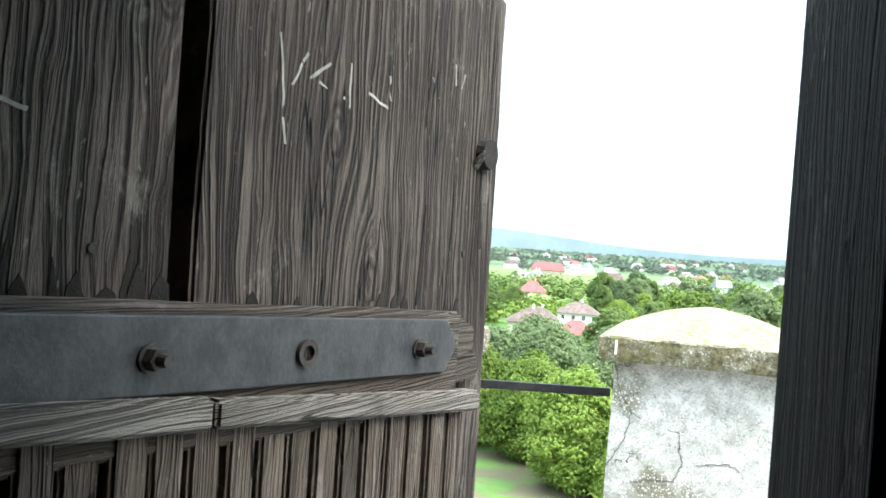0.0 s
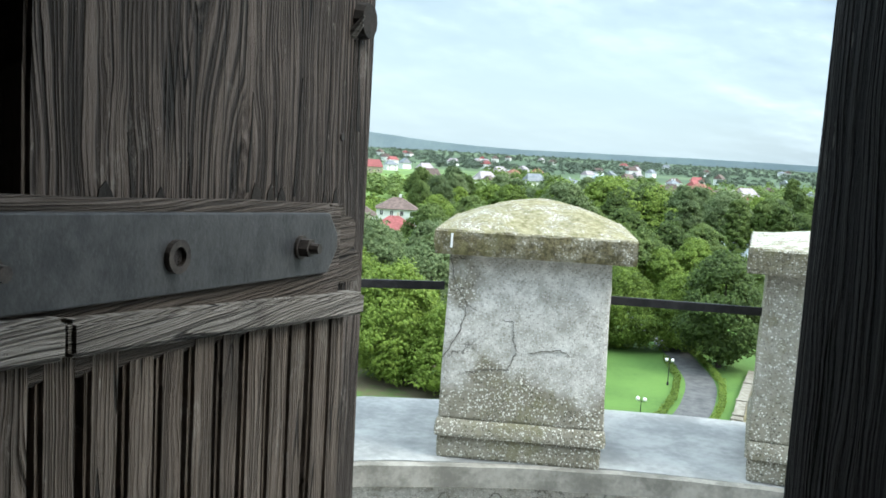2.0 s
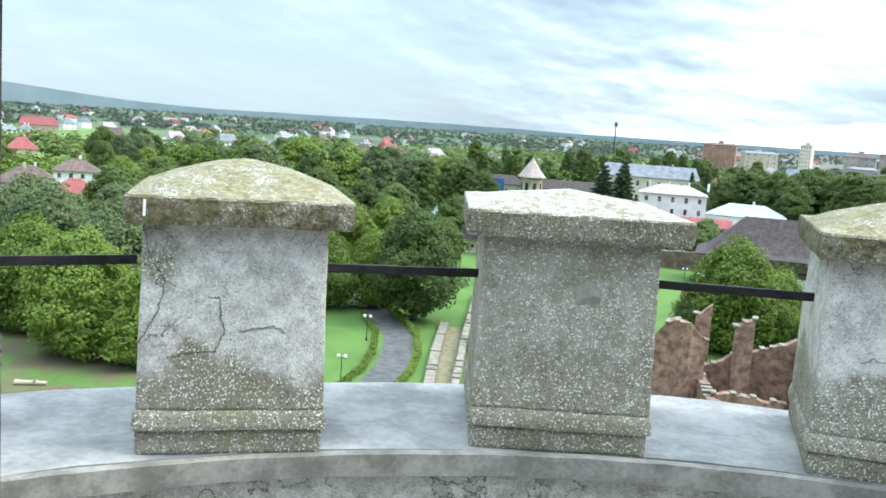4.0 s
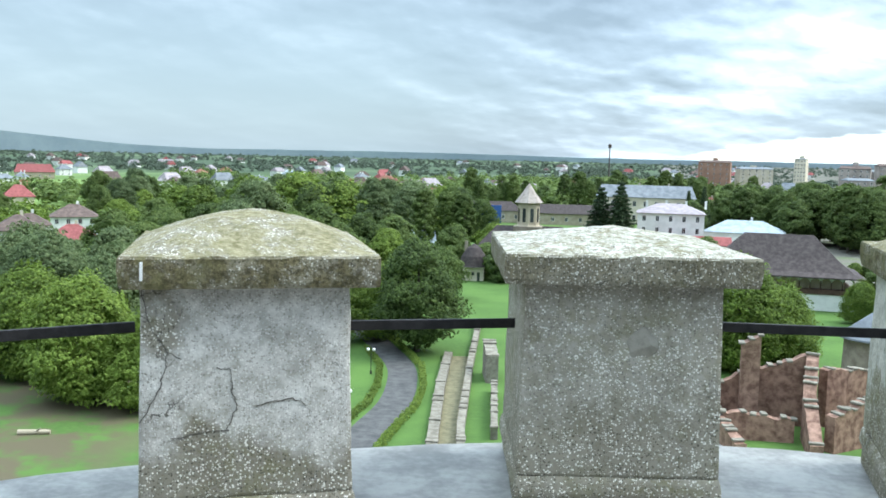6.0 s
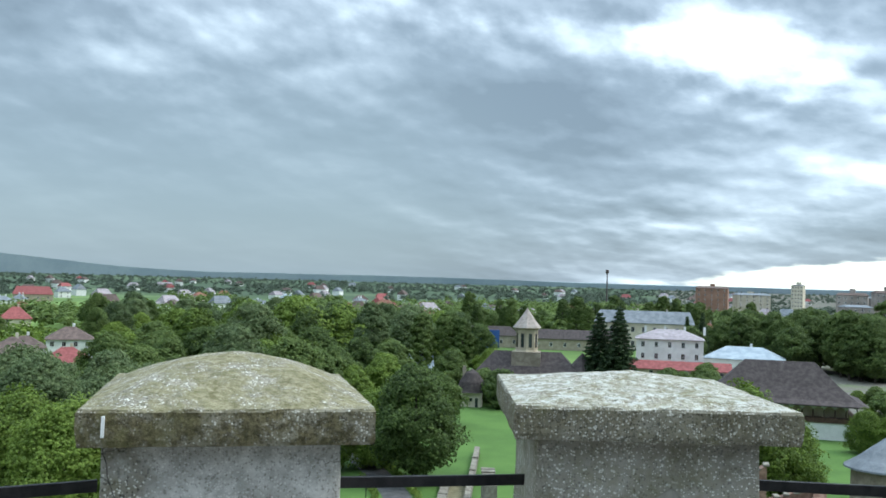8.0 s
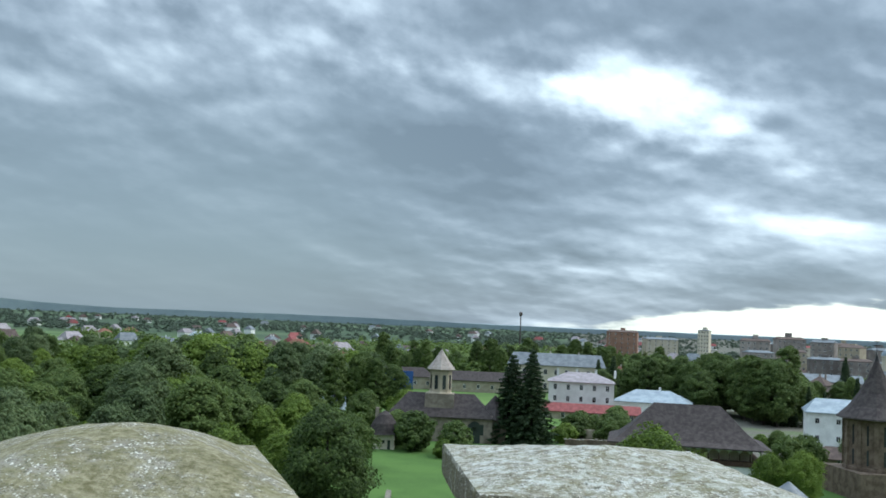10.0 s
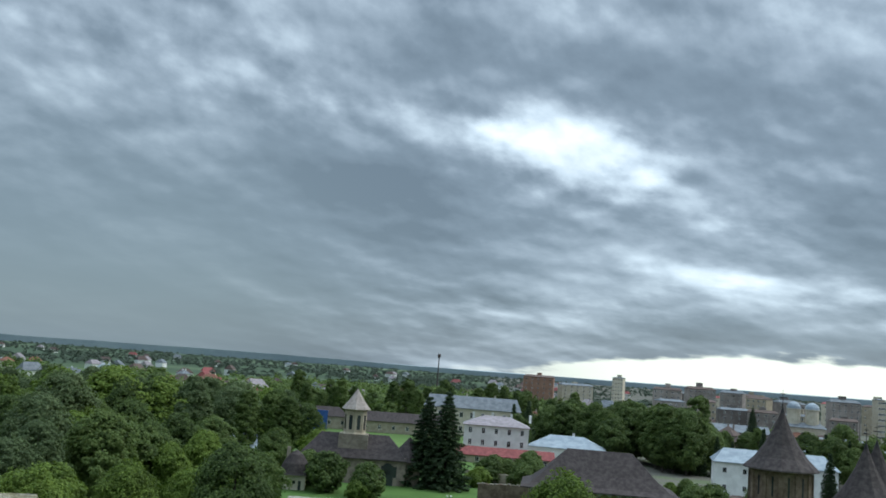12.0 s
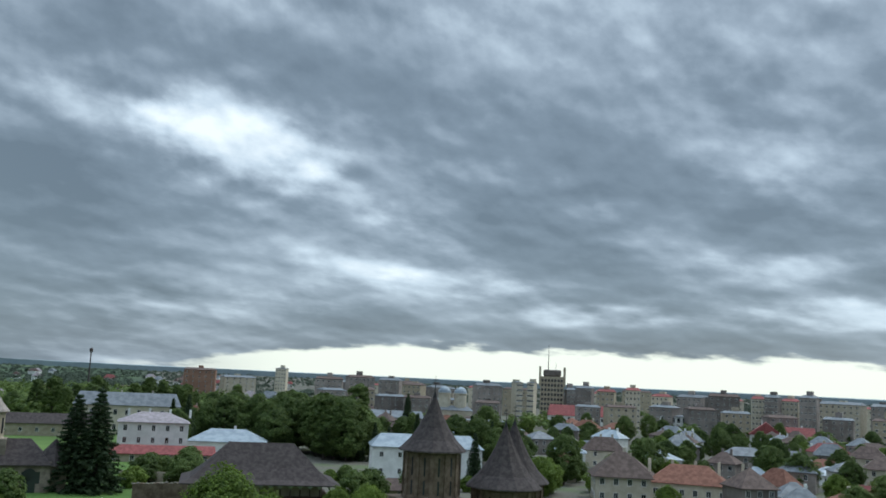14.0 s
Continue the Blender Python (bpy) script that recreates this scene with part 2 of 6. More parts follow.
def old_wood(name, a, b, c, ring=1.0, lying=False, knots=()):
    """Grey weathered boards: raised winter grain along z that bends round knots, checks, stains and pale fretting."""
    m, n = material(name)
    p = n.coords("Object")
    if lying:
        p = n.mapping(p, rot=(radians(90), 0, 0))
    shift = n.node("ShaderNodeVectorMath", operation="ADD")
    n.put(p, shift.inputs[0])
    off = n.node("ShaderNodeCombineXYZ")
    n.put(n.math("MULTIPLY", n.chance(), 7.0), off.inputs[1])
    n.put(off.outputs[0], shift.inputs[1])
    q = shift.outputs[0]
    own = n.node("ShaderNodeSeparateXYZ")
    n.put(p, own.inputs[0])
    sp = n.node("ShaderNodeSeparateXYZ")
    n.put(q, sp.inputs[0])
    across, heart = sp.outputs[1], 0.0
    for ky, kz, kr in knots:
        dy = n.math("SUBTRACT", own.outputs[1], ky)
        dz = n.math("MULTIPLY", n.math("SUBTRACT", own.outputs[2], kz), 0.42)
        d2 = n.math("DIVIDE", n.math("ADD", n.math("MULTIPLY", dy, dy), n.math("MULTIPLY", dz, dz)), kr * kr)
        bend = n.math("EXPONENT", n.math("MULTIPLY", d2, -1.0))
        across = n.math("SUBTRACT", across, n.math("MULTIPLY", n.math("MULTIPLY", dy, bend), 0.86))
        core = n.smooth(d2, 0.22, 0.08)
        rings = n.math("SINE", n.math("MULTIPLY", n.math("SQRT", d2), 42.0))
        heart = n.math("ADD", heart, n.math("MULTIPLY", core, n.math("ADD", 0.55, n.math("MULTIPLY", rings, 0.45))))
    warp = n.noise(n.mapping(q, scale=(1, 2.0, 0.5)), 4.0, 3, 0.5, 0.5)
    kink = n.noise(n.mapping(q, scale=(1, 5, 1.6)), 9.0, 2, 0.5)
    gpos = n.math("ADD", n.math("MULTIPLY", across, 340.0 * ring), n.math("ADD", n.math("MULTIPLY", warp, 17.0 * ring), n.math("MULTIPLY", kink, 3.4)))
    line_pos = n.node("ShaderNodeCombineXYZ")
    n.put(gpos, line_pos.inputs[0])
    n.put(n.math("MULTIPLY", sp.outputs[2], 5.0), line_pos.inputs[1])
    ridge = n.smooth(n.noise(line_pos.outputs[0], 1.0, 2, 0.45), 0.36, 0.62)
    flat = n.smooth(n.noise(n.mapping(q, scale=(1, 3, 0.6)), 5.0, 3, 0.5), 0.36, 0.6, 0.55, 1.0)
    ridge = n.math("ADD", n.math("MULTIPLY", ridge, flat), n.math("MULTIPLY", n.math("SUBTRACT", 1.0, flat), 0.5))
    streak = n.noise(n.mapping(q, scale=(1, 26, 1.0)), 9.0, 6, 0.7)
    stain = n.noise(q, 6.0, 5, 0.65)
    fibre = n.noise(n.mapping(q, scale=(60, 60, 4.0)), 8.0, 5, 0.65)
    fret = n.noise(n.mapping(q, scale=(1, 7, 2.2)), 26.0, 4, 0.7)
    check = n.math("ABSOLUTE", n.math("SUBTRACT", n.noise(n.mapping(q, scale=(1, 9, 0.55)), 4.2, 2, 0.5), 0.5))
    some = n.smooth(n.noise(n.mapping(q, loc=(0, 4, 1), scale=(1, 2, 0.7)), 7.0, 2, 0.5), 0.52, 0.6)
    deep = n.math("MULTIPLY", n.smooth(check, 0.012, 0.004), some)
    f = n.math("ADD", n.math("MULTIPLY", ridge, 0.38), n.math("ADD", n.math("MULTIPLY", streak, 0.34), n.math("MULTIPLY", fibre, 0.32)))
    f = n.math("SUBTRACT", f, n.math("MULTIPLY", heart, 0.16))
    col = n.ramp(f, [(0.26, a), (0.52, b), (0.8, c)])
    col = n.mix(n.math("MULTIPLY", n.smooth(stain, 0.5, 0.7), 0.6), col, (0.026, 0.021, 0.018))
    col = n.mix(n.math("MULTIPLY", n.smooth(n.noise(n.mapping(q, loc=(3, 1, 2), scale=(1, 1.6, 0.8)), 14.0, 6, 0.75), 0.57, 0.7), 0.4), col, (0.26, 0.24, 0.215))
    col = n.mix(n.math("MULTIPLY", n.smooth(fret, 0.64, 0.74), 0.45), col, (0.32, 0.3, 0.27))
    col = n.mix(n.math("MULTIPLY", n.smooth(fret, 0.36, 0.27), 0.6), col, (0.012, 0.010, 0.008))
    col = n.mix(n.math("MULTIPLY", deep, 0.9), col, (0.008, 0.007, 0.006))
    h = n.math("SUBTRACT", n.math("ADD", f, n.math("MULTIPLY", fret, 0.25)), n.math("MULTIPLY", deep, 0.8))
    return finish(m, n, col, 0.85, h, 1.0, 0.012, spec=0.22)


def leaf_mat(name, a, b, c):
    m, n = material(name)
    p = n.place()
    f = n.math("ADD", n.math("MULTIPLY", n.island(), 0.5), n.math("ADD", n.math("MULTIPLY", n.noise(p, 0.35, 3, 0.6), 0.6), n.math("MULTIPLY", n.math("SUBTRACT", n.chance(), 0.5), 0.35)))
    col = n.ramp(f, [(0.25, a), (0.55, b), (0.85, c)])
    bs = n.node("ShaderNodeBsdfPrincipled")
    n.put(col, bs.inputs["Base Color"])
    bs.inputs["Roughness"].default_value = 0.65
    bs.inputs["Specular IOR Level"].default_value = 0.25
    tr = n.node("ShaderNodeBsdfTranslucent")
    n.put(col, tr.inputs[0])
    mx = n.node("ShaderNodeMixShader")
    mx.inputs[0].default_value = 0.42
    n.put(bs.outputs[0], mx.inputs[1])
    n.put(tr.outputs[0], mx.inputs[2])
    n.put(mx.outputs[0], n.node("ShaderNodeOutputMaterial").inputs[0])
    return m


M_MERLON_A = aggregate("worn_plastered_stone", 1.0, 0.08, 0.15)
M_MERLON_B = aggregate("exposed_aggregate", 0.25, 0.12, 0.35)
M_CAP_A = aggregate("lichen_capstone", 0.0, 1.0, 0.6, 0.08, 0.5, sides=0.95)
M_CAP_B = aggregate("pale_capstone", 0.0, 0.3, 0.25, 0.95, 0.5, sides=0.4)
M_LEDGE = mottled("wet_cement_ledge", (0.17, 0.17, 0.163), (0.37, 0.365, 0.345), 3.4, 0.5, 0.3, 0.004, spread=0.1, spec=0.35)
M_KERB = mottled("worn_concrete_kerb", (0.14, 0.132, 0.112), (0.3, 0.282, 0.245), 7.0, 0.85, 0.5, 0.006, spread=0.1)
M_PARAPET = aggregate("parapet_render", 0.9, 0.1, 0.3, low=25.05)
M_IRON = mottled("painted_iron", (0.018, 0.017, 0.018), (0.035, 0.033, 0.034), 20, 0.5, 0.3, 0.001, 0.4)
M_STRAP = mottled("dark_grey_iron_strap", (0.026, 0.027, 0.03), (0.054, 0.055, 0.058), 30, 0.45, 0.7, 0.002, 0.35)
M_BOLT = mottled("rusty_bolt", (0.02, 0.018, 0.017), (0.06, 0.05, 0.045), 90, 0.6, 0.5, 0.001, 0.5)
M_PLANK = old_wood("weathered_plank", (0.007, 0.0053, 0.0045), (0.043, 0.0335, 0.0285), (0.14, 0.115, 0.1), knots=((-0.047, 26.668, 0.036), (-0.097, 26.775, 0.03), (-0.25, 26.84, 0.024)))
M_SLAT = old_wood("weathered_slat", (0.034, 0.026, 0.02), (0.098, 0.077, 0.062), (0.185, 0.151, 0.126), 1.5)
M_TRIM = old_wood("grey_batten", (0.05, 0.045, 0.04), (0.155, 0.14, 0.123), (0.27, 0.25, 0.228), 2.4, True)
M_BACKING = old_wood("worn_backing_wood", (0.02, 0.0155, 0.012), (0.07, 0.056, 0.046), (0.12, 0.1, 0.087), 2.4, True)
M_POST = old_wood("dark_post", (0.012, 0.011, 0.0115), (0.022, 0.02, 0.021), (0.04, 0.036, 0.037))
M_CHALK = mottled("chalk_scratch", (0.16, 0.152, 0.14), (0.28, 0.27, 0.25), 60, 0.95, 0.2, 0.001)
M_CRACK = mottled("dark_crack", (0.07, 0.064, 0.053), (0.14, 0.128, 0.108), 60, 0.95)
M_SPLIT = mottled("black_wood_split", (0.006, 0.005, 0.004), (0.016, 0.013, 0.011), 60, 0.95)
M_PATCH = mottled("grey_mortar", (0.22, 0.205, 0.165), (0.3, 0.28, 0.235), 30, 0.9, 0.2, 0.002)
M_BARK = mottled("bark", (0.05, 0.042, 0.035), (0.12, 0.1, 0.085), 4, 0.95, 0.6, 0.05)
M_LEAF = leaf_mat("dark_leaves", (0.053, 0.084, 0.022), (0.103, 0.153, 0.039), (0.158, 0.212, 0.058))
M_LEAF_L = leaf_mat("light_leaves", (0.075, 0.116, 0.019), (0.145, 0.214, 0.034), (0.215, 0.293, 0.055))
M_LEAF_W = leaf_mat("greyish_willow_leaves", (0.066, 0.097, 0.039), (0.120, 0.168, 0.067), (0.180, 0.228, 0.098))
# leaves greyed and evened out: distance haze is mixed into the colour
M_LEAF_HAZE = leaf_mat("far_leaves", (0.060, 0.084, 0.056), (0.072, 0.099, 0.067), (0.084, 0.112, 0.077))
M_NEEDLE = leaf_mat("spruce_needles", (0.022, 0.043, 0.018), (0.045, 0.074, 0.030), (0.077, 0.112, 0.046))
M_WHITE = mottled("white_render", (0.64, 0.64, 0.61), (0.78, 0.78, 0.75), 0.5, 0.85, 0.1, 0.01)
M_CREAM = mottled("cream_render", (0.46, 0.41, 0.31), (0.58, 0.53, 0.42), 0.5, 0.85, 0.1, 0.01)
M_TAN = mottled("tan_render", (0.33, 0.28, 0.2), (0.45, 0.39, 0.29), 0.6, 0.88, 0.1, 0.01)
M_GREYWALL = mottled("grey_concrete_panel", (0.17, 0.145, 0.13), (0.3, 0.265, 0.24), 0.15, 0.9, 0.1, 0.01, spread=0.7)
M_STONEWALL = mottled("brown_church_stone", (0.2, 0.16, 0.125), (0.33, 0.28, 0.22), 0.8, 0.92, 0.4, 0.05)
M_TURRET = mottled("old_brown_brickwork", (0.1, 0.07, 0.05), (0.21, 0.155, 0.115), 0.9, 0.95, 0.5, 0.06)
M_BRICK = mottled("ruin_brick", (0.13, 0.07, 0.05), (0.34, 0.21, 0.155), 1.3, 0.95, 0.8, 0.1)
M_TERRA = mottled("faded_orange_render", (0.27, 0.15, 0.105), (0.38, 0.23, 0.165), 0.2, 0.9, 0.1, 0.01)
M_COPING = mottled("ruin_coping_stone", (0.13, 0.115, 0.09), (0.25, 0.23, 0.185), 1.5, 0.95, 0.5, 0.05)
M_R_DARK = mottled("dark_shingle_roof", (0.038, 0.03, 0.029), (0.075, 0.061, 0.058), 1.2, 0.8, 0.4, 0.04, spread=0.2, spec=0.2)
M_R_RED = mottled("red_tile_roof", (0.17, 0.047, 0.045), (0.28, 0.085, 0.08), 1.0, 0.8, 0.3, 0.04)
M_R_ORANGE = mottled("orange_tile_roof", (0.14, 0.062, 0.042), (0.24, 0.11, 0.075), 0.9, 0.85, 0.3, 0.04)
M_R_BROWN = mottled("brown_tile_roof", (0.075, 0.052, 0.045), (0.14, 0.1, 0.085), 0.8, 0.85, 0.3, 0.04)
M_R_MAUVE = mottled("mauve_metal_roof", (0.2, 0.17, 0.18), (0.32, 0.28, 0.29), 0.7, 0.6, 0.2, 0.02)
M_R_BEIGE = mottled("faded_pinkish_shingles", (0.24, 0.2, 0.175), (0.36, 0.31, 0.275), 1.2, 0.85, 0.3, 0.03)
M_R_BLUE = mottled("pale_blue_metal_roof", (0.22, 0.265, 0.3), (0.35, 0.4, 0.44), 0.4, 0.45, 0.15, 0.02)
M_R_GREY = mottled("grey_metal_roof", (0.1, 0.113, 0.125), (0.19, 0.205, 0.22), 0.5, 0.5, 0.15, 0.02)
M_DARKTRIM = mottled("dark_timber_trim", (0.05, 0.028, 0.02), (0.1, 0.06, 0.045), 3, 0.8, 0.2, 0.01)
M_PATH = mottled("asphalt_path", (0.05, 0.05, 0.05), (0.105, 0.103, 0.1), 0.8, 0.8, 0.2, 0.01)
M_DIRT = mottled("worn_earth", (0.11, 0.1, 0.055), (0.19, 0.17, 0.1), 1.2, 0.95, 0.4, 0.03)
M_PAVE = mottled("pale_paving", (0.18, 0.172, 0.155), (0.29, 0.28, 0.255), 1.5, 0.85, 0.2, 0.01)
# haze over the hills, painted as a pale blue-grey base colour
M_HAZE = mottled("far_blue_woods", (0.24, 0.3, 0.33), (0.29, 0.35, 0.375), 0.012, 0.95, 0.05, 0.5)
M_LAMPWHITE = mottled("white_lamp_globe", (0.75, 0.75, 0.73), (0.82, 0.82, 0.8), 3, 0.4)
M_MAST = mottled("red_mast_paint", (0.05, 0.042, 0.042), (0.1, 0.075, 0.072), 0.3, 0.7)
M_BLUE = mottled("blue_awning", (0.02, 0.06, 0.2), (0.04, 0.1, 0.3), 0.5, 0.7)


def glass_mat():
    m, n = material("dark_window_glass")
    c = n.mix(n.chance(), (0.012, 0.014, 0.016), (0.05, 0.055, 0.06))
    return finish(m, n, c, 0.15, spec=0.6)


def grass_mat():
    m, n = material("grass_ground")
    p = n.place()
    big_ = n.noise(p, 0.006, 5, 0.6)
    mid_ = n.noise(p, 0.09, 5, 0.6)
    fine_ = n.noise(p, 1.6, 5, 0.7)
    c = n.mix(n.smooth(mid_, 0.35, 0.65), (0.055, 0.108, 0.024), (0.088, 0.162, 0.036))
    c = n.mix(n.smooth(fine_, 0.35, 0.7), c, (0.075, 0.142, 0.031))
    far = n.node("ShaderNodeVectorMath", operation="LENGTH")
    n.put(p, far.inputs[0])
    r = far.outputs["Value"]
    meadow = n.mix(n.smooth(big_, 0.42, 0.58), (0.08, 0.135, 0.035), (0.15, 0.23, 0.06))
    c = n.mix(n.smooth(r, 220.0, 400.0), c, meadow)
    c = n.mix(n.smooth(r, 800.0, 1200.0), c, n.mix(n.smooth(n.noise(p, 0.003, 5, 0.6), 0.5, 0.62), (0.05, 0.078, 0.042), (0.1, 0.14, 0.07)))
    # trodden earth under the river trees, and the dusty yards of the town
    xyz = n.node("ShaderNodeSeparateXYZ")
    n.put(p, xyz.inputs[0])
    bare = n.math("MULTIPLY", n.smooth(xyz.outputs[0], -28.0, -40.0), n.smooth(n.noise(p, 0.16, 5, 0.65), 0.4, 0.56))
    c = n.mix(n.math("MULTIPLY", bare, n.smooth(r, 200.0, 140.0)), c, (0.1, 0.085, 0.05))
    bearing = n.math("ARCTAN2", xyz.outputs[0], xyz.outputs[1])
    town = n.math("MULTIPLY", n.smooth(bearing, 0.13, 0.16), n.smooth(r, 205.0, 222.0))
    town = n.math("MULTIPLY", town, n.smooth(n.noise(p, 0.05, 4, 0.6), 0.36, 0.5, 0.55, 1.0))
    c = n.mix(town, c, n.mix(n.smooth(fine_, 0.35, 0.65), (0.1, 0.095, 0.075), (0.16, 0.15, 0.125)))
    return finish(m, n, c, 0.9, n.math("ADD", mid_, fine_), 0.5, 0.05, spec=0.2)


M_GLASS = glass_mat()
M_GRASS = grass_mat()


# ---------- building blocks ----------
def part(name, bm, mat, parent=None, label=""):
    """Links a bmesh as one mesh object under a thing or a part."""
    me = bpy.data.meshes.new(name)
    bm.to_mesh(me)
    bm.free()
    me.materials.append(mat)
    ob = new(name, me)
    ob.parent = parent
    return tagged(ob, label)


def share(ob, parent, m):
    """Another object on the same mesh."""
    o = new(ob.name.split(".")[0], ob.data)
    o.parent = parent
    o.matrix_basis = m
    return o


def thing(name, label, category, m=None, group="", kind=""):
    ob = new(name)
    ob.empty_display_size = 0.1
    if m is not None:
        ob.matrix_basis = m
    return tagged(ob, label, category, group, kind)


def box(bm, x0, y0, z0, x1, y1, z1, m=None):
    vs = [bm.verts.new((x, y, z)) for z in (z0, z1) for x, y in ((x0, y0), (x1, y0), (x1, y1), (x0, y1))]
    for q in ((3, 2, 1, 0), (4, 5, 6, 7), (0, 1, 5, 4), (1, 2, 6, 5), (2, 3, 7, 6), (3, 0, 4, 7)):
        bm.faces.new([vs[i] for i in q])
    if m is not None:
        bmesh.ops.transform(bm, matrix=m, verts=vs)
    return vs


def boxed(*a):
    bm = bmesh.new()
    box(bm, *a)
    return bm


def bevel(bm, width, segments=2):
    bmesh.ops.bevel(bm, geom=bm.edges[:], offset=width, segments=segments, affect="EDGES", profile=0.6)
    return bm


def roughen(bm, amount, scale, seed=0):
    for v in bm.verts:
        v.co += noise.noise_vector(v.co * scale + Vector((seed, seed * 2, 0))) * amount
    return bm


def rod(bm, a, b, r0, r1=None, n=8):
    a, b = Vector(a), Vector(b)
    r1 = r0 if r1 is None else r1
    q = (b - a).to_track_quat("Z", "Y").to_matrix()
    lo, hi = [], []
    for i in range(n):
        u = q @ Vector((math.cos(i * math.tau / n), math.sin(i * math.tau / n), 0))
        lo.append(bm.verts.new(a + u * r0))
        hi.append(bm.verts.new(b + u * r1))
    for i in range(n):
        bm.faces.new((lo[i], lo[(i + 1) % n], hi[(i + 1) % n], hi[i]))
    bm.faces.new(lo[::-1])
    bm.faces.new(hi)


def lathe(bm, profile, n=24, m=None, closed=True):
    rings = [[bm.verts.new((r * math.cos(i * math.tau / n), r * math.sin(i * math.tau / n), z)) for i in range(n)] for r, z in profile]
    for a, b in zip(rings, rings[1:]):
        for i in range(n):
            bm.faces.new((a[i], a[(i + 1) % n], b[(i + 1) % n], b[i]))
    if closed:
        bm.faces.new(rings[0][::-1])
        bm.faces.new(rings[-1])
    return bm


def ring(bm, r0, r1, z0, z1, n=120):
    """A flat ring with thickness."""
    prof = ((r0, z0), (r1, z0), (r1, z1), (r0, z1))
    rings = [[bm.verts.new((r * math.cos(i * math.tau / n), r * math.sin(i * math.tau / n), z)) for i in range(n)] for r, z in prof]
    for k in range(4):
        a, b = rings[k], rings[(k + 1) % 4]
        for i in range(n):
            bm.faces.new((a[i], a[(i + 1) % n], b[(i + 1) % n], b[i]))
    return bm


# ---------- the ground ----------
def rise(x, y):
    """The plain climbs a little towards its far edge."""
    r = math.hypot(x, y)
    k = min(max((r - 900) / 2600, 0), 1)
    k = k * k * (3 - 2 * k)
    return k * (17 + 3 * noise.noise(Vector((x, y, 0)) / 500))


bm = bmesh.new()
radii = [0.01, 15, 40, 80, 130, 200, 300, 450, 650, 900, 1200, 1500, 1800, 2100, 2400, 2700, 3000, 3300, 3600, 4200]
rows = []
for r in radii:
    rows.append([bm.verts.new((r * math.sin(i * math.tau / 144), r * math.cos(i * math.tau / 144), rise(r * math.sin(i * math.tau / 144), r * math.cos(i * math.tau / 144)))) for i in range(144)])
for a, b in zip(rows, rows[1:]):
    for i in range(144):
        bm.faces.new((a[(i + 1) % 144], a[i], b[i], b[(i + 1) % 144]))
for f in bm.faces:
    f.smooth = True
tagged(part("ground", bm, M_GRASS), "green lawns and meadows stretching to wooded hills", "ground", kind="structure")


# hills that close the plain, with the haze put into their colour
bm = bmesh.new()
prev = None
for i in range(361):
    a = radians(i - 180)
    top = 0.02 + 0.95 * math.exp(-((math.degrees(a) + 34) / 8.5) ** 2) + 0.12 * math.exp(-((math.degrees(a) + 8) / 9) ** 2) + 0.05 * noise.noise(Vector((i * 0.21, 0, 3))) + 0.02 * noise.noise(Vector((i * 0.9, 0, 5)))
    x, y = 2750 * math.sin(a), 2750 * math.cos(a)
    cur = [bm.verts.new((x, y, -5)), bm.verts.new((x, y, 26.7 + 2750 * math.tan(radians(top)))), bm.verts.new((x * 1.25, y * 1.25, 30))]
    if prev:
        for k in range(2):
            bm.faces.new((prev[k], cur[k], cur[k + 1], prev[k + 1]))
    prev = cur
bmesh.ops.recalc_face_normals(bm, faces=bm.faces[:])
tagged(part("backdrop_hills", bm, M_HAZE), "wooded hills on the horizon, coloured blue-grey for haze", "hills", kind="structure")


def ribbon(name, pts, width, z0, z1, mat, label, category, kind="structure"):
    """A strip of even width along a bent line, with thickness."""
    bm = bmesh.new()
    pts = [Vector(p) for p in pts]
    fine_pts = []
    for i in range(len(pts) - 1):
        p0, p1, p2, p3 = pts[max(i - 1, 0)], pts[i], pts[i + 1], pts[min(i + 2, len(pts) - 1)]
        for k in range(6):
            t = k / 6
            fine_pts.append(0.5 * (2 * p1 + (p2 - p0) * t + (2 * p0 - 5 * p1 + 4 * p2 - p3) * t * t + (3 * p1 - p0 - 3 * p2 + p3) * t ** 3))
    fine_pts.append(pts[-1])
    prev = None
    for i, p in enumerate(fine_pts):
        d = (fine_pts[min(i + 1, len(fine_pts) - 1)] - fine_pts[max(i - 1, 0)]).normalized()
        s = Vector((-d.y, d.x)) * width / 2
        cur = [bm.verts.new((*(p + s), z0)), bm.verts.new((*(p - s), z0)), bm.verts.new((*(p - s), z1)), bm.verts.new((*(p + s), z1))]
        if prev:
            for k in range(4):
                bm.faces.new((prev[k], prev[(k + 1) % 4], cur[(k + 1) % 4], cur[k]))
        else:
            bm.faces.new(cur[::-1])
        prev = cur
    bm.faces.new(prev)
    bmesh.ops.recalc_face_normals(bm, faces=bm.faces[:])
    return tagged(part(name, bm, mat), label, category, kind=kind)


PATHLINE = [(-15.2, 78), (-14.2, 88), (-13.2, 96), (-13.3, 104), (-14.6, 114), (-18, 124), (-22.5, 135), (-30, 150), (-44, 165)]
ribbon("path", PATHLINE, 3.6, -0.1, 0.03, M_PATH, "winding grey asphalt park path", "path")

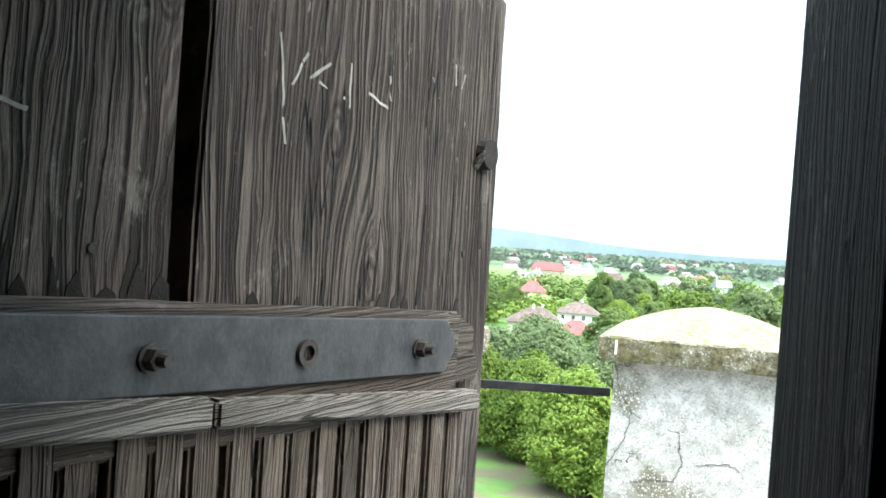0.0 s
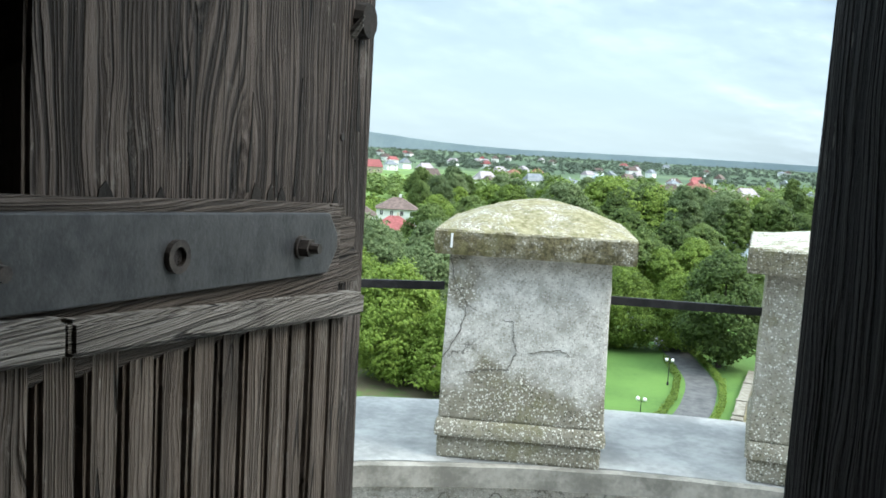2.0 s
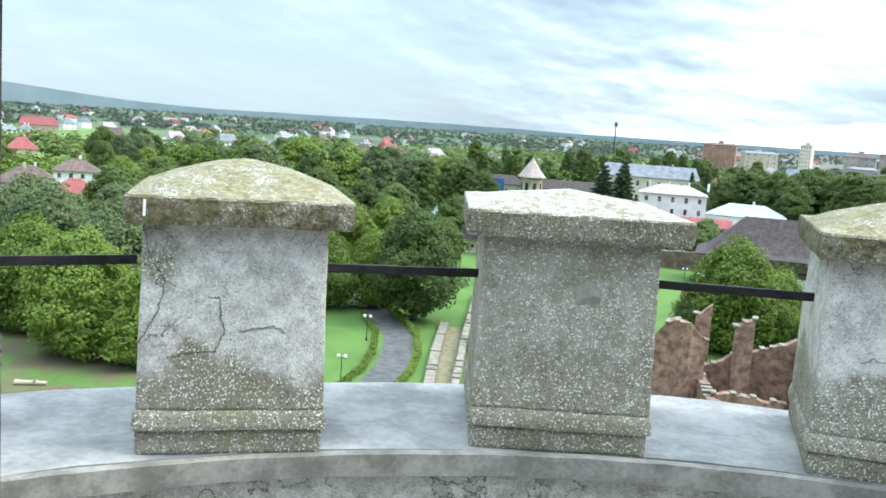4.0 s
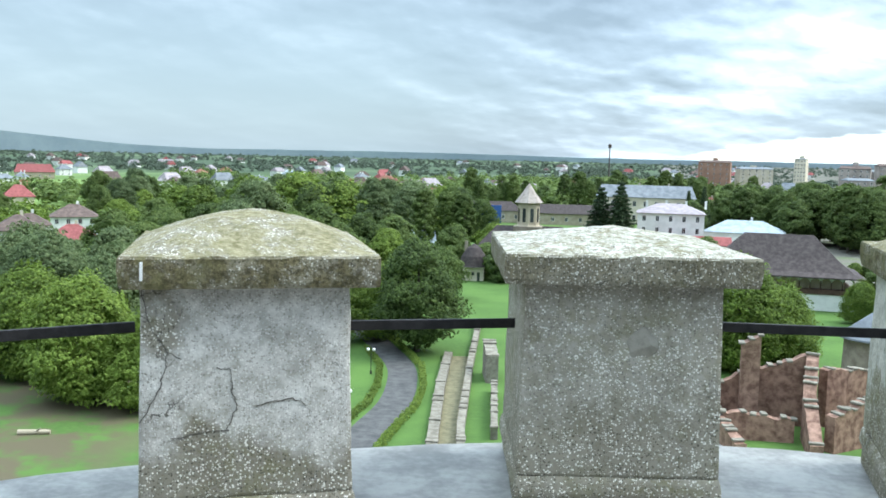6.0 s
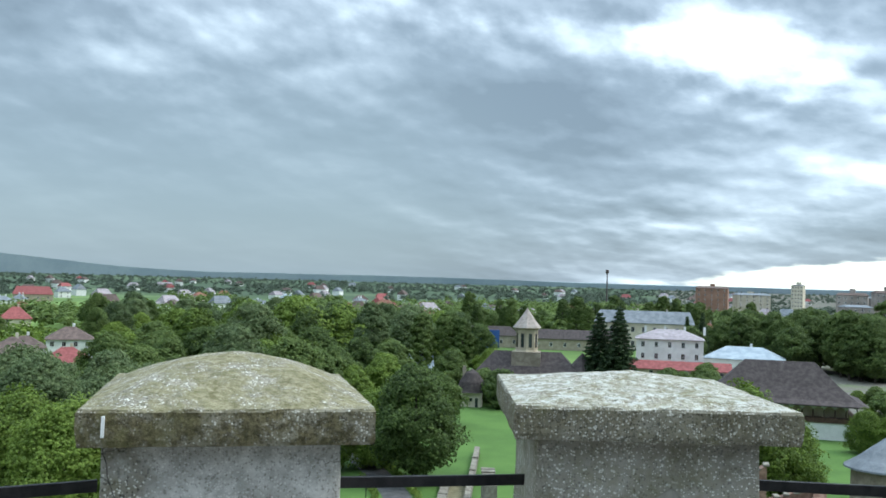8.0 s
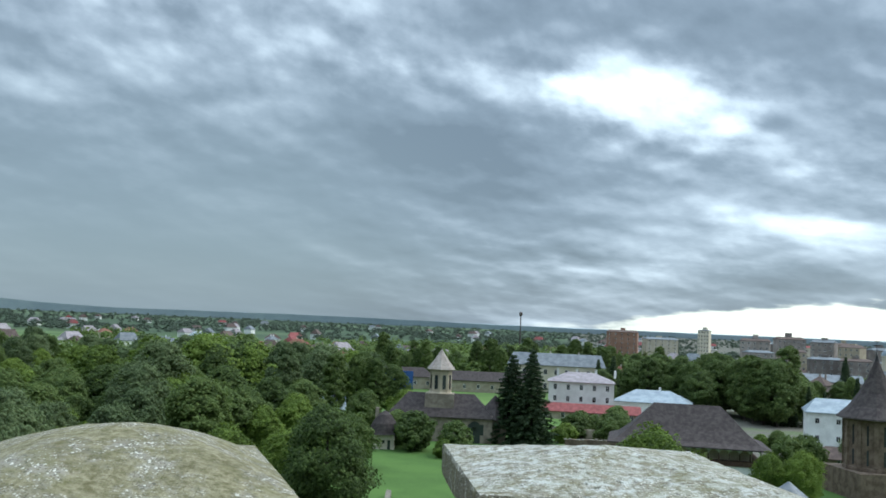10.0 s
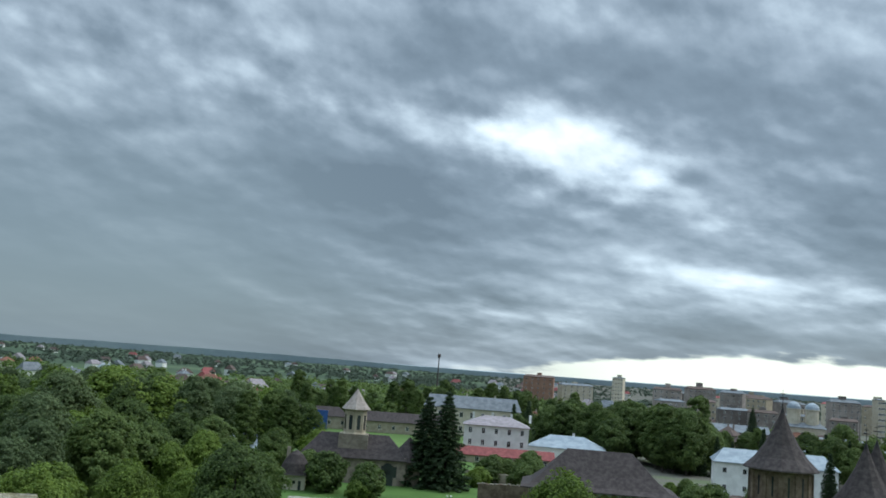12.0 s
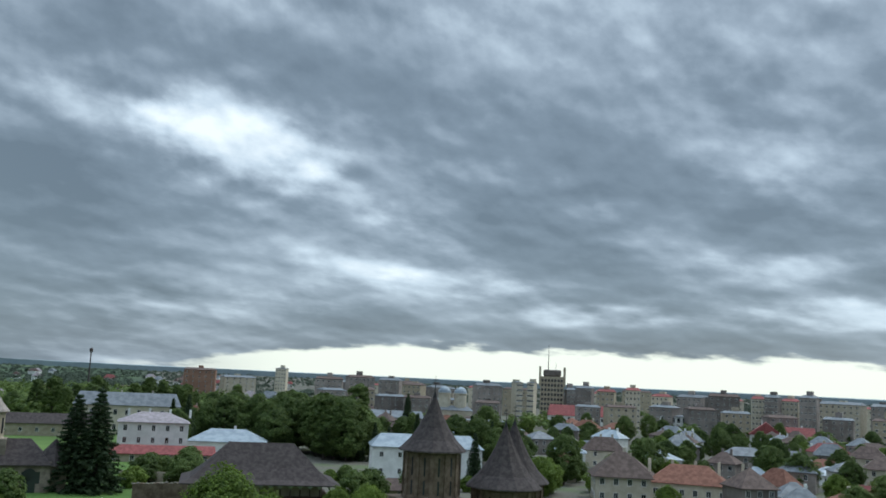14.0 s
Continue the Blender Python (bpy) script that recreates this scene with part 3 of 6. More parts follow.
# ---------- the tower: terrace, parapet, merlons ----------
CX, CY = 1.03, -0.58
TOWER = pose(CX, CY, 0)
bm = bmesh.new()
lathe(bm, [(4.62, -0.5), (4.55, 6), (4.5, 24.6), (4.62, 24.9), (4.62, 25.1), (4.48, 25.14), (4.48, 25.46)], 96, closed=False)
ob = part("wall_tower", bm, M_PARAPET)
ob.matrix_basis = TOWER
tagged(ob, "round grey rendered stone tower wall", "wall", kind="structure")
bm = bmesh.new()
ring(bm, 3.71, 4.44, 25.0, 25.468)
ob = part("wall_parapet", bm, M_PARAPET)
ob.matrix_basis = TOWER
tagged(ob, "low curved parapet wall of cracked grey render", "wall", kind="structure")
bm = bmesh.new()
ring(bm, 3.7, 4.56, 25.472, 25.548)
for v in bm.verts:
    if v.co.z > 25.5:
        v.co.z += 0.012 * noise.noise(v.co * 2.5)
bmesh.ops.bevel(bm, geom=[e for e in bm.edges if all(v.co.z > 25.5 for v in e.verts) and abs(e.verts[0].co.xy.length - e.verts[1].co.xy.length) < 0.01], offset=0.012, segments=2, affect="EDGES")
ob = part("trim_ledge", bm, M_LEDGE)
ob.matrix_basis = TOWER
tagged(ob, "wet pale cement ledge on the parapet", "ledge", kind="structure")
bm = bmesh.new()
ring(bm, 3.652, 3.698, 25.472, 25.55, 180)
for v in bm.verts:
    v.co += noise.noise_vector(v.co * 6) * 0.004
ob = part("trim_ledge_edge", bm, M_KERB)
ob.matrix_basis = TOWER
tagged(ob, "worn pebbly stone edge along the ledge", "ledge", kind="structure")
bm = bmesh.new()
lathe(bm, [(3.72, 24.9), (3.72, 25.08)], 96)
ob = part("floor", bm, M_LEDGE)
ob.matrix_basis = TOWER
tagged(ob, "grey cement floor of the tower terrace", "floor", kind="structure")


def block(x0, x1, y0, y1, z0, z1, taper=0.0, cuts=3, seed=0, rough=0.004, width=0.012):
    """A squarish stone block, tapered upwards, with worn edges."""
    bm = boxed(x0, y0, z0, x1, y1, z1)
    cx, cy = (x0 + x1) / 2, (y0 + y1) / 2
    for v in bm.verts:
        if v.co.z > (z0 + z1) / 2:
            v.co.x = cx + (v.co.x - cx) * (1 - taper)
            v.co.y = cy + (v.co.y - cy) * (1 - taper)
    bevel(bm, width, 2)
    bmesh.ops.subdivide_edges(bm, edges=[e for e in bm.edges if e.calc_length() > 0.08], cuts=cuts, use_grid_fill=True)
    roughen(bm, rough, 9, seed)
    return bm


def capstone(seed, peak, half, sharp):
    """A slab with a low hipped top and chipped edges; sharp keeps its four slopes flat."""
    bm = bmesh.new()
    n = 18
    grid = {}
    norm, power = (14, 1.0) if sharp else (5, 1.55)
    for i in range(n + 1):
        for j in range(n + 1):
            u, v = i / n * 2 - 1, j / n * 2 - 1
            m = min(1, (abs(u) ** norm + abs(v) ** norm) ** (1 / norm))
            x, y = u * half, 4.08 + v * 0.42
            h = peak * (1 - m ** power) + 0.005 * noise.noise(Vector((x * 9 + seed, y * 9, seed))) + 0.003 * noise.noise(Vector((x * 31, y * 31, seed)))
            rim_ = max(abs(u), abs(v)) > 0.99
            chip = max(0, noise.noise(Vector((x * 7 + seed * 3, y * 7, 2))) - 0.3) * 0.05 if rim_ else 0
            grid[i, j] = bm.verts.new((x * (1 - chip), 4.08 + (y - 4.08) * (1 - chip), 26.41 + h * (0.5 if rim_ else 1) - chip * 0.4))
    for i in range(n):
        for j in range(n):
            bm.faces.new((grid[i, j], grid[i + 1, j], grid[i + 1, j + 1], grid[i, j + 1]))
    rim = [grid[i, 0] for i in range(n)] + [grid[n, j] for j in range(n)] + [grid[n - i, n] for i in range(n)] + [grid[0, n - j] for j in range(n)]
    up = rim
    for z, inset in ((26.402, -0.010), (26.37, -0.012), (26.335, -0.009), (26.318, 0.0)):
        down = []
        for v in rim:
            c = Vector((0, 4.08))
            d = v.co.xy - c
            p = c + d * (1 - inset) + Vector((1, 1)) * 0.005 * noise.noise(Vector((v.co.x * 12, v.co.y * 12, z * 20 + seed)))
            down.append(bm.verts.new((p.x, p.y, z)))
        for k in range(len(rim)):
            bm.faces.new((up[(k + 1) % len(rim)], up[k], down[k], down[(k + 1) % len(rim)]))
        up = down
    bm.faces.new(up[::-1])
    bmesh.ops.recalc_face_normals(bm, faces=bm.faces[:])
    return bm


def merlon(seed, body_mat, cap_mat, label, m, peak, slim, sharp):
    """slim narrows the whole merlon along the parapet."""
    t = thing("merlon", label, "merlon", m, "merlons round the terrace")
    part("base", block(-0.322 * slim, 0.322 * slim, 3.712, 4.45, 25.546, 25.63, 0.0, 3, seed), M_MERLON_B, t)
    part("moulding", block(-0.34 * slim, 0.34 * slim, 3.695, 4.465, 25.628, 25.70, 0.03, 3, seed + 1, width=0.02), body_mat, t)
    part("shaft", block(-0.326 * slim, 0.326 * slim, 3.712, 4.45, 25.697, 26.33, 0.04, 5, seed + 2, 0.005), body_mat, t)
    part("capstone", capstone(seed, peak, (0.395 if sharp else 0.381) * slim, sharp), cap_mat, t).location.x = 0.012 if sharp else 0.016
    return t


def streak_on(parent, name, line, width, mat, seed):
    """A thin crack or drip that wanders over a merlon's inner face."""
    bm = bmesh.new()
    rr = random.Random(seed)
    prev = None
    for (x0, z0), (x1, z1) in zip(line, line[1:]):
        for k in range(7):
            f = k / 6
            x, z = x0 + (x1 - x0) * f + rr.uniform(-0.004, 0.004), z0 + (z1 - z0) * f + rr.uniform(-0.004, 0.004)
            d = Vector((x1 - x0, z1 - z0)).normalized()
            hw = width * rr.uniform(0.3, 1.0) / 2
            y = 3.7085 + (z - 25.697) * 0.0268
            cur = [bm.verts.new((x - d.y * hw, y, z + d.x * hw)), bm.verts.new((x + d.y * hw, y, z - d.x * hw)), bm.verts.new((x, y + 0.02, z))]
            if prev:
                bm.faces.new((prev[0], prev[1], cur[1], cur[0]))
                bm.faces.new((prev[1], prev[2], cur[2], cur[1]))
                bm.faces.new((prev[2], prev[0], cur[0], cur[2]))
            prev = cur
    bmesh.ops.recalc_face_normals(bm, faces=bm.faces[:])
    return part(name, bm, mat, parent)


for k in range(20):
    ang = 25.5 - 18 * k
    if k % 2:
        t = merlon(k + 1, M_MERLON_B, M_CAP_B, "pebbly grey cast stone merlon with a pale spotted capstone", TOWER @ pose(0, 0, 0, 0, 0, ang) @ pose(0, 4.08, 0, 0, 0, -2.5 if k == 1 else 0) @ pose(0, -4.08, 0), 0.064, 0.985, True)
        if k == 1:
            bm = bmesh.new()
            lathe(bm, [(0.05, 0.0), (0.046, 0.004), (0.02, 0.006)], 18)
            bmesh.ops.transform(bm, matrix=Matrix.Translation((0.06, 3.722, 26.13)) @ Euler((radians(90), 0, 0)).to_matrix().to_4x4(), verts=bm.verts[:])
            roughen(bm, 0.012, 22, 4)
            part("mortar_patch", bm, M_PATCH, t, "smooth round grey mortar patch")
    else:
        t = merlon(k + 1, M_MERLON_A, M_CAP_A, "cracked plastered merlon with a yellow lichened capstone", TOWER @ pose(0, 0, 0, 0, 0, ang - (0.65 if k == 0 else 0)) @ pose(0, 4.08, 0, 0, 0, -7 if k == 0 else 0) @ pose(0, -4.08, 0), 0.108, 0.945, False)
        if k in (0, 2):
            flip = 1 if k == 0 else -1
            for i, line in enumerate((((-0.313, 26.31), (-0.286, 26.2), (-0.238, 26.13), (-0.243, 26.085), (-0.26, 26.03), (-0.319, 25.925)), ((-0.238, 26.13), (-0.2, 26.112)),
                                      ((-0.097, 26.08), (-0.049, 26.075), (-0.049, 26.015), (-0.032, 25.97), (-0.06, 25.9), (-0.227, 25.88)), ((0.022, 25.965), (0.14, 25.985), (0.184, 25.96)))):
                streak_on(t, "crack", [(x * flip * 0.94, z) for x, z in line], 0.0036, M_CRACK, i + k)
        if k == 0:
            bm = boxed(-0.289, 3.645, 26.345, -0.282, 3.664, 26.395)
            roughen(bm, 0.002, 40, 1)
            part("white_drip", bm, M_LAMPWHITE, t, "white paint drip")

bm = boxed(-0.345, 4.07, 26.108, 0.345, 4.082, 26.142)
bevel(bm, 0.002, 1)
bar = tagged(part("rail_bar", bm, M_IRON), "flat dark iron safety bar fixed between two merlons", "rail", "iron bars between merlons")
for k in range(20):
    m = TOWER @ pose(0, 0, 0, 0, 0, 34.5 - 18 * k)
    if k == 0:
        bar.matrix_basis = pose(0, 0, 0.022) @ m
    else:
        copy_thing(bar, m)

# ---------- the stair head: walls, post and open door ----------
bm = bmesh.new()
box(bm, 0.606, -0.205, 25.08, 2.6, -0.085, 27.6)
tagged(part("wall_front", bm, M_POST), "dark boarded wall of the stair head", "wall", kind="structure")
bm = bmesh.new()
box(bm, -0.12, -2.3, 25.08, 0.0, 0.085, 27.6)
tagged(part("wall_side", bm, M_POST), "dark boarded side wall of the stair head", "wall", kind="structure")
bm = bmesh.new()
box(bm, 0.0, -2.3, 25.08, 2.6, -2.18, 27.6)
box(bm, 2.48, -2.18, 25.08, 2.6, -0.205, 27.6)
tagged(part("wall_back", bm, M_POST), "dark boarded rear walls of the stair head", "wall", kind="structure")
bm = boxed(-0.5, -2.6, 27.6, 3.0, 0.085, 27.72)
tagged(part("ceiling", bm, M_POST), "dark boarded ceiling of the stair head", "ceiling", kind="structure")
# out of view; hung low to keep light off the door's upper planks
bm = boxed(0.002, -0.205, 27.0, 0.464, -0.085, 27.6)
tagged(part("trim_lintel", bm, M_POST), "unseen dark timber lintel hung low to shade the door", "lintel", kind="structure")
bm = bmesh.new()
sect = [(0.467, -0.066), (0.471, -0.08), (0.536, -0.225), (0.605, -0.225), (0.605, -0.066)]
lo = [bm.verts.new((x, y, 25.08)) for x, y in sect]
hi = [bm.verts.new((x, y, 27.6)) for x, y in sect]
bm.faces.new(lo[::-1])
bm.faces.new(hi)
for i in range(5):
    bm.faces.new((lo[i], lo[(i + 1) % 5], hi[(i + 1) % 5], hi[i]))
bmesh.ops.recalc_face_normals(bm, faces=bm.faces[:])
bmesh.ops.subdivide_edges(bm, edges=[e for e in bm.edges if e.calc_length() > 1], cuts=40)
roughen(bm, 0.004, 5, 3)
tagged(part("trim_doorpost", bm, M_POST), "dark heavy timber doorpost", "doorpost", kind="structure")

FACE = 0.098
door = thing("plank_door", "open weathered grey-brown plank door with an iron strap", "door", pose(0.0176, 0.112, 0.010, 0, 0, 5.7) @ Matrix.Diagonal((1, 1.08, 1, 1)))


def sag(y):
    """The cross pieces hang a little towards the free edge."""
    return -0.055 * (y + 0.37)


def board(y0, y1, z0, z1, x0, x1, seed, wob=0.004, slope=0.0):
    """A board with wavering edges; slope lets it sag along y."""
    bm = boxed(x0, y0, z0, x1, y1, z1)
    long_z = (z1 - z0) > (y1 - y0)
    bmesh.ops.subdivide_edges(bm, edges=[e for e in bm.edges if (abs(e.verts[0].co.z - e.verts[1].co.z) if long_z else abs(e.verts[0].co.y - e.verts[1].co.y)) > 0.1], cuts=30)
    bmesh.ops.bevel(bm, geom=[e for e in bm.edges if len(e.link_faces) == 2 and e.calc_face_angle(0) > 0.5], offset=min(0.0025, (y1 - y0) / 6), segments=2, affect="EDGES")
    for v in bm.verts:
        k = noise.noise(Vector((v.co.z * 9 if long_z else v.co.y * 9, seed * 3.3, 1 if (v.co.y > (y0 + y1) / 2 if long_z else v.co.z > (z0 + z1) / 2) else 5)))
        if long_z:
            v.co.y += k * wob
        else:
            v.co.z += k * wob
        v.co.z += slope * (v.co.y + 0.37)
    return bm


for i, (y0, y1) in enumerate(((-0.80, -0.525), (-0.52, -0.237), (-0.2195, 0.146))):
    part("plank", board(y0, y1, 25.12, 26.94, FACE - 0.042, FACE, i, 0.003 if i < 2 else 0.0035), M_PLANK, door)
part("strap_board", bevel(board(-0.80, 0.0785, 26.588 - 0.008, 26.668, FACE - 0.001, FACE + 0.011, 11, 0.0015, -0.055), 0.001, 1), M_BACKING, door, "worn backing board with a notched end")
bm = bmesh.new()
prof = [(0.095, 26.605), (0.110, 26.605), (0.1135, 26.611), (0.1135, 26.622), (0.110, 26.628), (0.104, 26.631), (0.1015, 26.634), (0.1035, 26.638), (0.1035, 26.651), (0.100, 26.656), (0.086, 26.659), (0.079, 26.665), (0.06, 26.667), (0.06, 26.605)]
lo = [bm.verts.new((FACE - 0.0005, y, z + sag(y))) for y, z in prof]
hi = [bm.verts.new((FACE + 0.0102, y, z + sag(y))) for y, z in prof]
bm.faces.new(hi)
for i in range(len(prof)):
    bm.faces.new((lo[i], lo[(i + 1) % len(prof)], hi[(i + 1) % len(prof)], hi[i]))
bmesh.ops.recalc_face_normals(bm, faces=bm.faces[:])
part("notched_end", bm, M_BACKING, door, "worn notched end of the backing board")
bm = bmesh.new()
strap_z0, strap_z1 = 26.616, 26.661
outline = [(-0.80, strap_z0), (0.048, strap_z0), (0.062, strap_z0 + 0.018), (0.062, strap_z1 - 0.016), (0.048, strap_z1), (-0.80, strap_z1)]
lo = [bm.verts.new((FACE + 0.0112, y, z + sag(y))) for y, z in outline]
hi = [bm.verts.new((FACE + 0.0155, y, z + sag(y))) for y, z in outline]
bm.faces.new(hi)
for i in range(6):
    bm.faces.new((lo[i], lo[(i + 1) % 6], hi[(i + 1) % 6], hi[i]))
bmesh.ops.recalc_face_normals(bm, faces=bm.faces[:])
bevel(bm, 0.0012, 2)
strap = part("iron_strap", bm, M_STRAP, door, "dark grey flat iron strap with a clipped end")
for y in (-0.59, -0.374, -0.262, 0.004):
    bm = bmesh.new()
    z = 26.637 + sag(y)
    rod(bm, (FACE + 0.0154, y, z), (FACE + 0.0175, y, z), 0.0085, n=14)
    rod(bm, (FACE + 0.0175, y, z), (FACE + 0.0245, y, z), 0.0068, n=6)
    rod(bm, (FACE + 0.0245, y, z), (FACE + 0.031, y, z), 0.0042, 0.0036, n=10)
    part("bolt", bm, M_BOLT, strap)
bm = bmesh.new()
z = 26.637 + sag(-0.134)
ringb = bmesh.new()
ring(ringb, 0.0055, 0.0095, 0.0, 0.0035, 20)
bmesh.ops.transform(ringb, matrix=Matrix.Translation((FACE + 0.0154, -0.134, z)) @ Euler((0, radians(90), 0)).to_matrix().to_4x4(), verts=ringb.verts[:])
part("empty_bolt_ring", ringb, M_BOLT, strap)
rod(bm, (FACE + 0.0145, -0.134, z), (FACE + 0.0162, -0.134, z), 0.0056, n=16)
part("bolt_hole", bm, M_POST, strap)
part("batten", board(-0.80, -0.2165, 26.5990, 26.6195, FACE + 0.002, FACE + 0.021, 21, 0.0012, -0.1), M_TRIM, door, "grey worn batten")
part("batten", board(-0.2145, 0.105, 26.6000, 26.6185, FACE + 0.002, FACE + 0.021, 23, 0.0012, -0.1), M_TRIM, door, "grey worn batten")
y = -0.79
k = 0
while y < 0.085:
    wdt = 0.0215 + 0.004 * random.random()
    part("slat", board(y, y + wdt, 25.2, 26.606 - 0.1 * (y + 0.37), FACE + 0.001, FACE + 0.009 + 0.004 * random.random(), 40 + k, 0.0015), M_SLAT, door)
    y += wdt + 0.0032 + 0.0025 * random.random()
    k += 1
for y, z0, z1, wd in ((-0.04, 26.655, 26.72, 0.005), (-0.005, 26.65, 26.705, 0.006), (0.02, 26.65, 26.735, 0.0045), (0.108, 26.66, 26.78, 0.004), (0.121, 26.70, 26.783, 0.011), (-0.15, 26.655, 26.69, 0.004), (-0.27, 26.66, 26.69, 0.008), (-0.31, 26.66, 26.685, 0.009), (-0.34, 26.66, 26.695, 0.006), (0.018, 26.80, 26.90, 0.003), (-0.10, 26.655, 26.68, 0.004)):
    bm = bmesh.new()
    rr = random.Random(int(z1 * 1000 + y * 777))
    n = 9
    left, right = [], []
    for i in range(n):
        f = i / (n - 1)
        c = y + 0.006 * f * math.sin(y * 90) + rr.uniform(-0.0006, 0.0006)
        h = wd * (1 - f) ** 0.8 / 3.4 + 0.0002
        left.append(bm.verts.new((FACE + 0.0005, c - h, z0 + (z1 - z0) * f)))
        right.append(bm.verts.new((FACE + 0.0005, c + h, z0 + (z1 - z0) * f)))
    mid_line = [bm.verts.new((FACE - 0.004, (a.co.y + b.co.y) / 2, a.co.z)) for a, b in zip(left, right)]
    for i in range(n - 1):
        bm.faces.new((left[i], right[i], right[i + 1], left[i + 1]))
        bm.faces.new((right[i], mid_line[i], mid_line[i + 1], right[i + 1]))
        bm.faces.new((mid_line[i], left[i], left[i + 1], mid_line[i + 1]))
    part("split", bm, M_SPLIT, door)
rr = random.Random(61)
y = -0.5
while y < 0.085:
    wd = rr.uniform(0.006, 0.016)
    if not -0.245 < y < -0.212 and rr.random() < (0.85 if y < -0.24 else 0.5):
        ht = rr.uniform(0.006, 0.02) * (1.3 if y < -0.24 else 0.8)
        zb = 26.664 + sag(y)
        bm = bmesh.new()
        pts = [(y, zb), (y + wd, zb), (y + wd * rr.uniform(0.7, 0.95), zb + ht * rr.uniform(0.4, 0.8)), (y + wd * 0.5, zb + ht), (y + wd * rr.uniform(0.05, 0.3), zb + ht * rr.uniform(0.3, 0.7))]
        lo = [bm.verts.new((FACE - 0.003, a, b)) for a, b in pts]
        hi = [bm.verts.new((FACE + 0.0008, a, b)) for a, b in pts]
        bm.faces.new(hi)
        for i in range(5):
            bm.faces.new((lo[i], lo[(i + 1) % 5], hi[(i + 1) % 5], hi[i]))
        bmesh.ops.recalc_face_normals(bm, faces=bm.faces[:])
        part("rotten_notch", bm, M_SPLIT, door)
    y += wd + rr.uniform(0.001, 0.008)
bm = bmesh.new()
rod(bm, (FACE - 0.002, 0.118, 26.789), (FACE + 0.008, 0.118, 26.789), 0.0155, 0.014, 14)
part("knob", bm, M_SPLIT, door, "black round iron stud")
bm = bmesh.new()
rod(bm, (FACE - 0.001, 0.103, 26.777), (FACE + 0.012, 0.098, 26.79), 0.0035, 0.001, 6)
rod(bm, (FACE - 0.001, 0.106, 26.775), (FACE + 0.009, 0.103, 26.784), 0.003, 0.001, 6)
part("splinter", bm, M_TRIM, door)
for y, z in ((-0.313, 26.822), (0.092, 26.695), (-0.29, 26.69), (-0.35, 26.70)):
    bm = bmesh.new()
    rod(bm, (FACE - 0.002, y, z), (FACE + 0.0015, y, z), 0.0042, 0.003, 8)
    part("nail", bm, M_BOLT, door)
for y, z, l, tilt in ((-0.155, 26.80, 0.075, 8), (-0.14, 26.815, 0.03, -30), (-0.12, 26.818, 0.028, -55), (-0.105, 26.808, 0.03, 80), (-0.085, 26.815, 0.034, 5), (-0.05, 26.81, 0.026, 70), (-0.035, 26.822, 0.02, 10), (0.03, 26.835, 0.02, 40), (0.06, 26.85, 0.022, 10), (0.072, 26.847, 0.018, -20), (-0.36, 26.78, 0.05, 10), (-0.345, 26.76, 0.03, 80)):
    bm = boxed(FACE - 0.0025, -0.0011, -l / 2, FACE + 0.0003, 0.0011, l / 2)
    bmesh.ops.subdivide_edges(bm, edges=[e for e in bm.edges if e.calc_length() > 0.01], cuts=6)
    roughen(bm, 0.0016, 90, y * 50)
    bmesh.ops.transform(bm, matrix=Matrix.Translation((0, y, z)) @ Euler((radians(tilt), 0, 0)).to_matrix().to_4x4(), verts=bm.verts[:])
    part("chalk_stroke", bm, M_CHALK, door)


# ---------- trees ----------
def cards(name, pts, normals, size, mat, stretch=1.0, rng=None):
    """A mesh of many small bent leaf sprays, one at each point."""
    n = len(pts)
    nr = normals + rng.normal(0, 0.55, (n, 3))
    nr /= np.linalg.norm(nr, axis=1)[:, None]
    a = np.cross(nr, rng.normal(0, 1, (n, 3)))
    a /= np.linalg.norm(a, axis=1)[:, None]
    b = np.cross(nr, a)
    s = size * rng.uniform(0.55, 1.25, (n, 1))
    v = np.empty((n, 5, 3))
    v[:, 0] = pts - a * s
    v[:, 1] = pts - b * s * 0.62 * stretch + nr * s * 0.1
    v[:, 2] = pts + a * s * 0.9 - nr * s * 0.2
    v[:, 3] = pts + b * s * 0.55 * stretch
    v[:, 4] = pts + nr * s * 0.28
    idx = np.arange(n)[:, None, None] * 5
    tri = np.array([[0, 1, 4], [1, 2, 4], [2, 3, 4], [3, 0, 4]])[None] + idx
    me = bpy.data.meshes.new(name)
    me.from_pydata(v.reshape(-1, 3).tolist(), [], tri.reshape(-1, 3).tolist())
    me.materials.append(mat)
    return me


